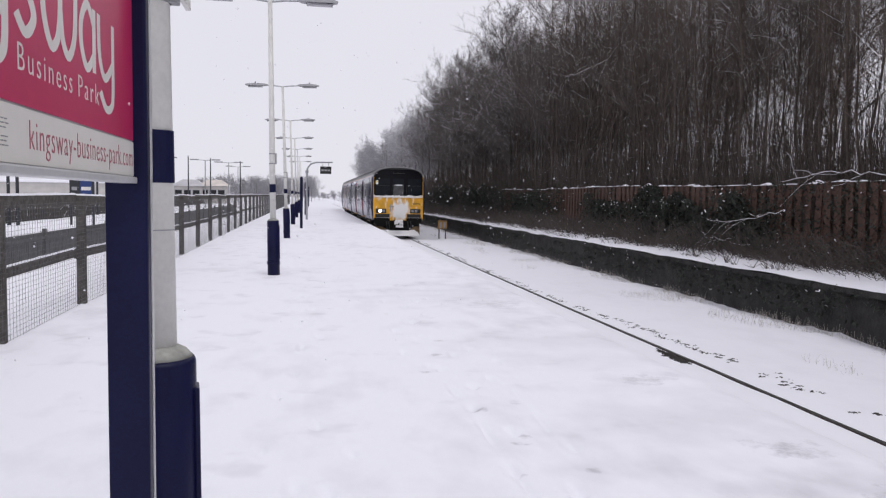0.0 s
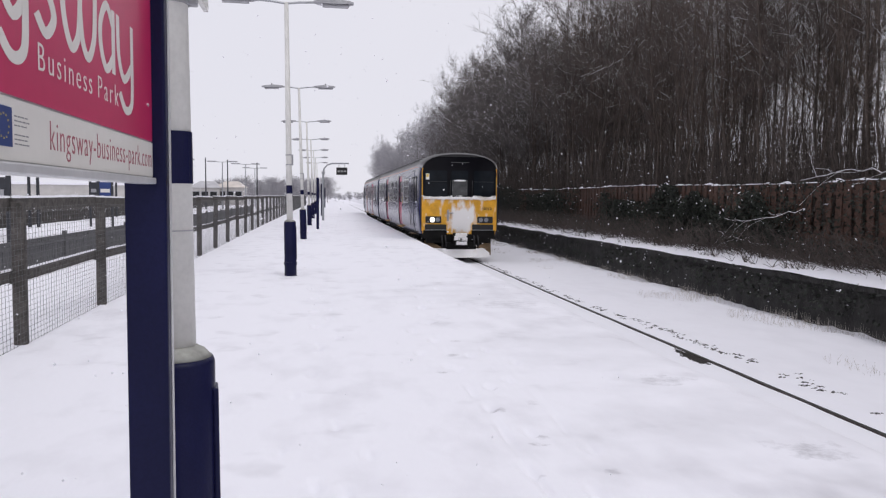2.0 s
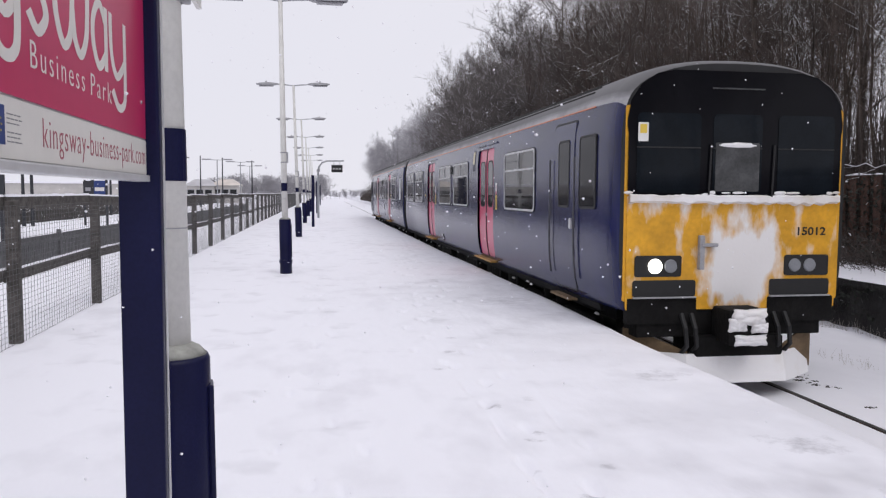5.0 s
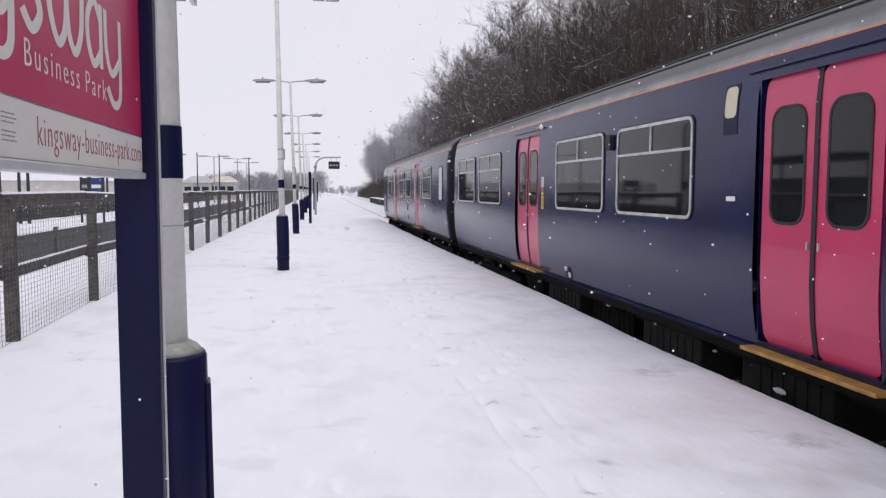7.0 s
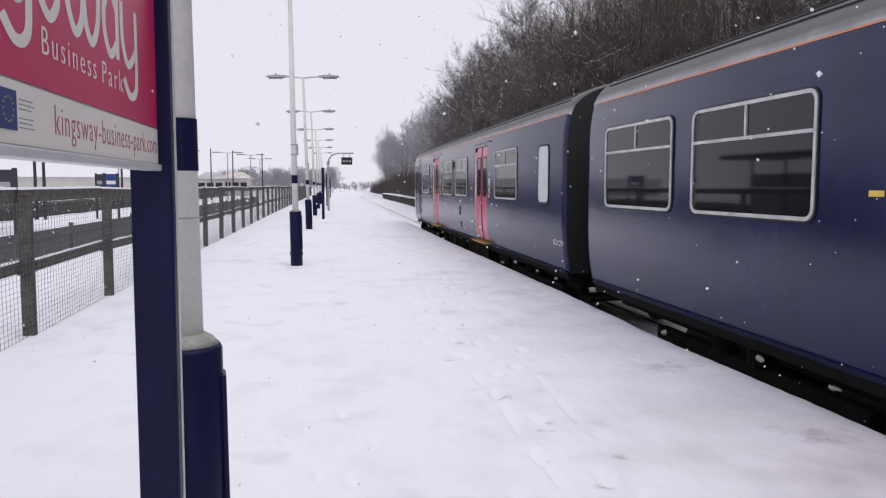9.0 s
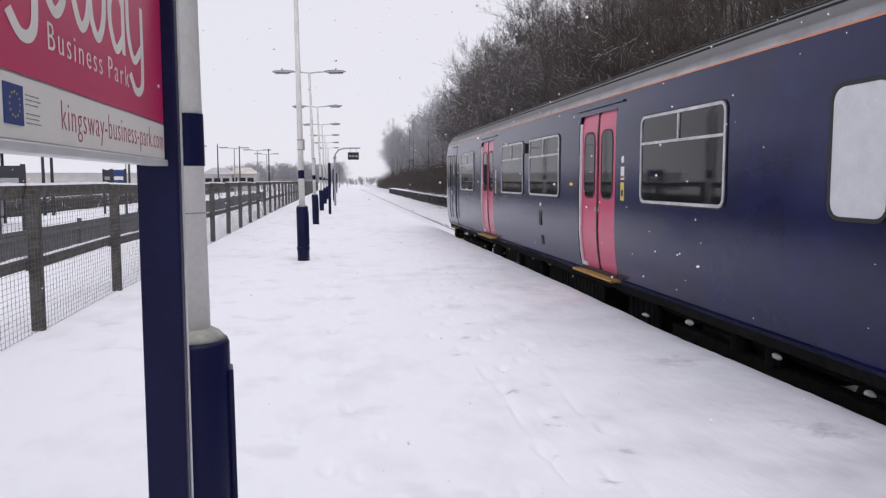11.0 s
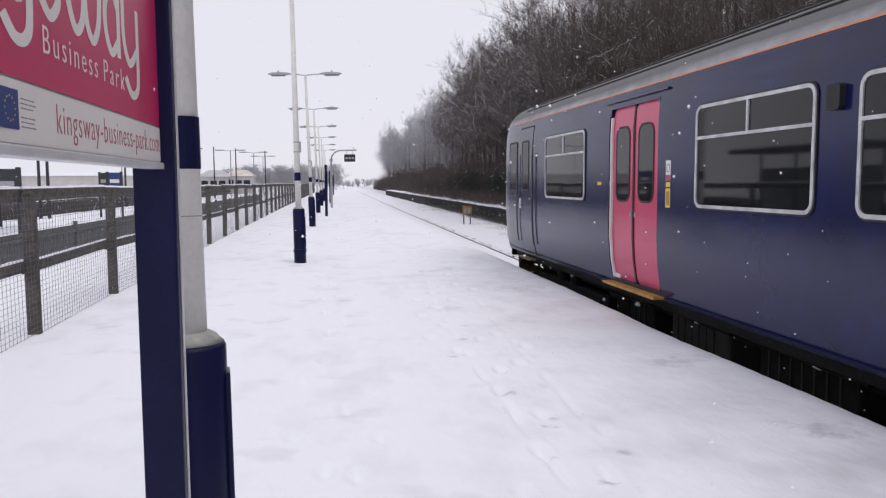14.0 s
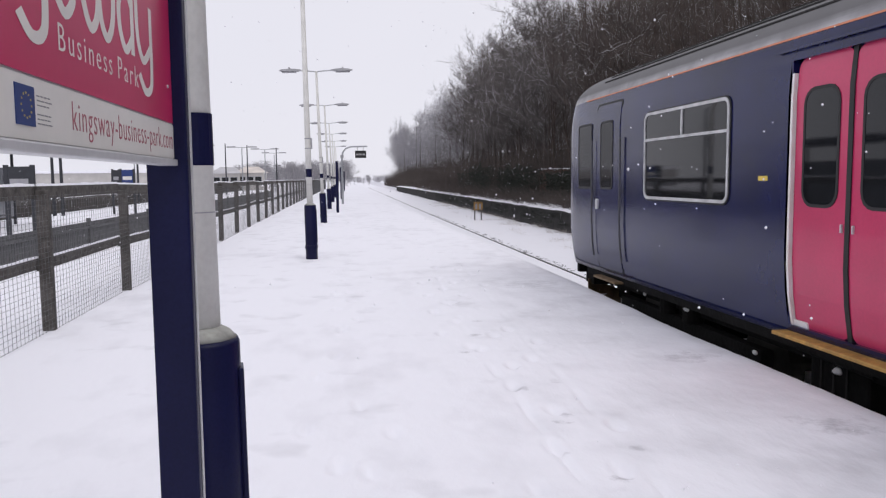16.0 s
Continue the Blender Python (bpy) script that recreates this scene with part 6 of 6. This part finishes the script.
def house(x, y, w, dpt, h, roof, label):
    s = thing("house", pose(x, y, -0.3), label, "house", "houses in the distance")
    part("wall", boxed(-w / 2, 0, -0.3, w / 2, dpt, h), HAZE_BRICK, s)
    bm = bmesh.new()
    v = [bm.verts.new(p) for p in ((-w / 2 - 0.3, -0.3, h), (w / 2 + 0.3, -0.3, h), (w / 2 + 0.3, dpt + 0.3, h), (-w / 2 - 0.3, dpt + 0.3, h), (-w / 4, dpt / 2, h + w * 0.24), (w / 4, dpt / 2, h + w * 0.24))]
    for q in ((0, 1, 5, 4), (1, 2, 5), (2, 3, 4, 5), (3, 0, 4), (3, 2, 1, 0)):
        bm.faces.new([v[i] for i in q])
    part("roof", bm, roof, s)
    for k in (-1, 0, 1):
        wd = part("window", boxed(k * w * 0.3 - 0.6, -0.03, h * 0.4, k * w * 0.3 + 0.6, 0.0, h * 0.8), LAMP_GREY, s)
        part("pane", boxed(k * w * 0.3 - 0.5, -0.05, h * 0.43, k * w * 0.3 + 0.5, -0.035, h * 0.77), GLASS, wd)


house(-17.5, 130, 4.6, 6, 2.9, SLATE, "pale low house with a hipped grey roof")
house(-13.6, 131, 4.4, 6, 3.0, TAN, "pale low house with a hipped tan roof")


def shed(x, y, w, dpt, h):
    s = thing("warehouse", pose(x, y, -0.3), "long pale warehouse in the snowy distance", "warehouse")
    part("wall", boxed(-w / 2, 0, -0.3, w / 2, dpt, h), HAZE_BRICK, s)
    part("roof", boxed(-w / 2 - 0.3, -0.3, h, w / 2 + 0.3, dpt + 0.3, h + 0.5, bevel=0.1), FRESH, s)
    part("plinth", boxed(-w / 2, -0.05, -0.3, w / 2, -0.01, 0.8), LAMP_GREY, s)


shed(-46, 150, 34, 20, 3.3)



def tram_shelter(x, y):
    """A long dark canopy on posts, seen under the near board and in the train's windows."""
    s = thing("waiting_shelter", pose(x, y, -0.15), "dark flat-roofed waiting shelter in the snow", "shelter")
    part("roof", boxed(-2.6, 0, 2.85, 0, 9.0, 3.02, bevel=0.03), DARK_SIGN, s)
    part("roof_snow", boxed(-2.55, 0.05, 3.02, -0.05, 8.95, 3.08, bevel=0.025), FRESH, s)
    for yy in (0.6, 3.2, 5.8, 8.4):
        part("post", tubed([(-1.3, yy, -0.1), (-1.3, yy, 2.86)], 0.06, 8), DARK_SIGN, s)
    for yy in (0.7, 3.3, 5.9):
        part("back_pane", boxed(-1.32, yy, 0.3, -1.29, yy + 2.4, 2.2), PANE, s)
    part("bench", boxed(-1.15, 2.2, 0.40, -0.75, 6.2, 0.46, bevel=0.01), DARK_SIGN, s)
    for yy in (2.4, 6.0):
        part("bench_leg", boxed(-1.0, yy - 0.03, -0.05, -0.9, yy + 0.03, 0.40), DARK_SIGN, s)


PANE = mat("shelter_pane", (0.25, 0.26, 0.28), 0.15, vary=0.1)
tram_shelter(-11.2, 24.0)

# far hedgerow of small bare trees
rnd = random.Random(9)
# This tree's twigs carry the tone of distance haze in their colour.
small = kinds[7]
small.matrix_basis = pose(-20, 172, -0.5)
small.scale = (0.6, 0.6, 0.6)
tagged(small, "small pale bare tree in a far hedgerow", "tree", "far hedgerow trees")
for i in range(44):
    sc = rnd.uniform(0.5, 0.8)
    x = -19 + 23 * i / 44 + rnd.uniform(-0.8, 0.8)
    o = copy_thing(small, pose(x, rnd.uniform(165, 190), -0.5, 0, 0, rnd.uniform(0, 360)))
    o.scale = (sc, sc, sc)
    tagged(o, "small pale bare tree in a far hedgerow", "tree", "far hedgerow trees")

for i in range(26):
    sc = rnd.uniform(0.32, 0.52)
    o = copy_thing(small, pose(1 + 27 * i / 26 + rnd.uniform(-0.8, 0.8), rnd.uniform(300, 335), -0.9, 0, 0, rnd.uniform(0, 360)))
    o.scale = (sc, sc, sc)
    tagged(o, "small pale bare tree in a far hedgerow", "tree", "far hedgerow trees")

# ---- falling snow ----
bm = bmesh.new()
rnd = random.Random(3)
for i in range(11000):
    y = 0.7 + 27 * rnd.random() ** 1.25
    c = Vector((rnd.uniform(-0.55, 0.85) * y + 0.5, y, rnd.uniform(-0.5, 28)))
    r = rnd.uniform(0.004, 0.010) * (0.4 if y < 2 else 0.7 if y < 5 else 1)
    vs = [bm.verts.new(c + Vector(v) * r * rnd.uniform(0.7, 1.3)) for v in ((1, 0, 0), (-1, 0, 0), (0, 1, 0), (0, -1, 0), (0, 0, 1), (0, 0, -1))]
    for a, b, d in ((0, 2, 4), (2, 1, 4), (1, 3, 4), (3, 0, 4), (2, 0, 5), (1, 2, 5), (3, 1, 5), (0, 3, 5)):
        bm.faces.new((vs[a], vs[b], vs[d]))
flakes = tagged(part("falling_snow", bm, FRESH), "loose flakes of falling snow in the air", "snowflakes", kind="stuff")


def motions():
    """The train rolls in, slows and passes."""
    nose = [(0.0, 40.85), (0.5, 37.25), (1.0, 33.65), (1.5, 30.15), (2.0, 26.75), (2.5, 23.4), (3.0, 20.15), (3.5, 17.0), (4.0, 13.95), (4.5, 11.07), (5.0, 8.37), (5.5, 5.85),
            (6.0, 3.45), (6.5, 1.08), (7.0, -1.45), (7.5, -3.84), (8.0, -6.06), (8.5, -8.29), (9.0, -10.34), (9.5, -12.3), (10.0, -14.15), (10.5, -15.9), (11.0, -17.6),
            (11.5, -19.22), (12.0, -20.84), (12.5, -22.33), (13.0, -23.73), (13.5, -25.03), (14.0, -26.23), (14.5, -27.32), (15.0, -28.28), (15.5, -29.09), (16.0, -29.80)]
    middle = 3.52 + HALF_W
    for car, shift, turn in ((front_car, 9.875, 0), (rear_car, 31.0, 180)):
        rows = []
        for t, y in nose:
            c = y + shift
            b = 0.5 * (bend(c - 7) + bend(c + 7))
            b -= float(np.interp(t, [0, 2.5, 3.5, 4, 5, 6, 6.5], [0.13, 0.14, 0.19, 0.26, 0.18, 0.05, 0.0]))
            rows.append((t, pose(middle + b, c, 0, 0, 0, turn - math.degrees(math.atan((bend(c + 7) - bend(c - 7)) / 14)))))
        walk(car, rows)
    # the snow comes down on a light wind
    walk(flakes, [(t, pose(0.25 * t - 2, -0.12 * t + 1, 1.0 - 1.35 * t)) for t in range(0, 17, 2)])


motions()
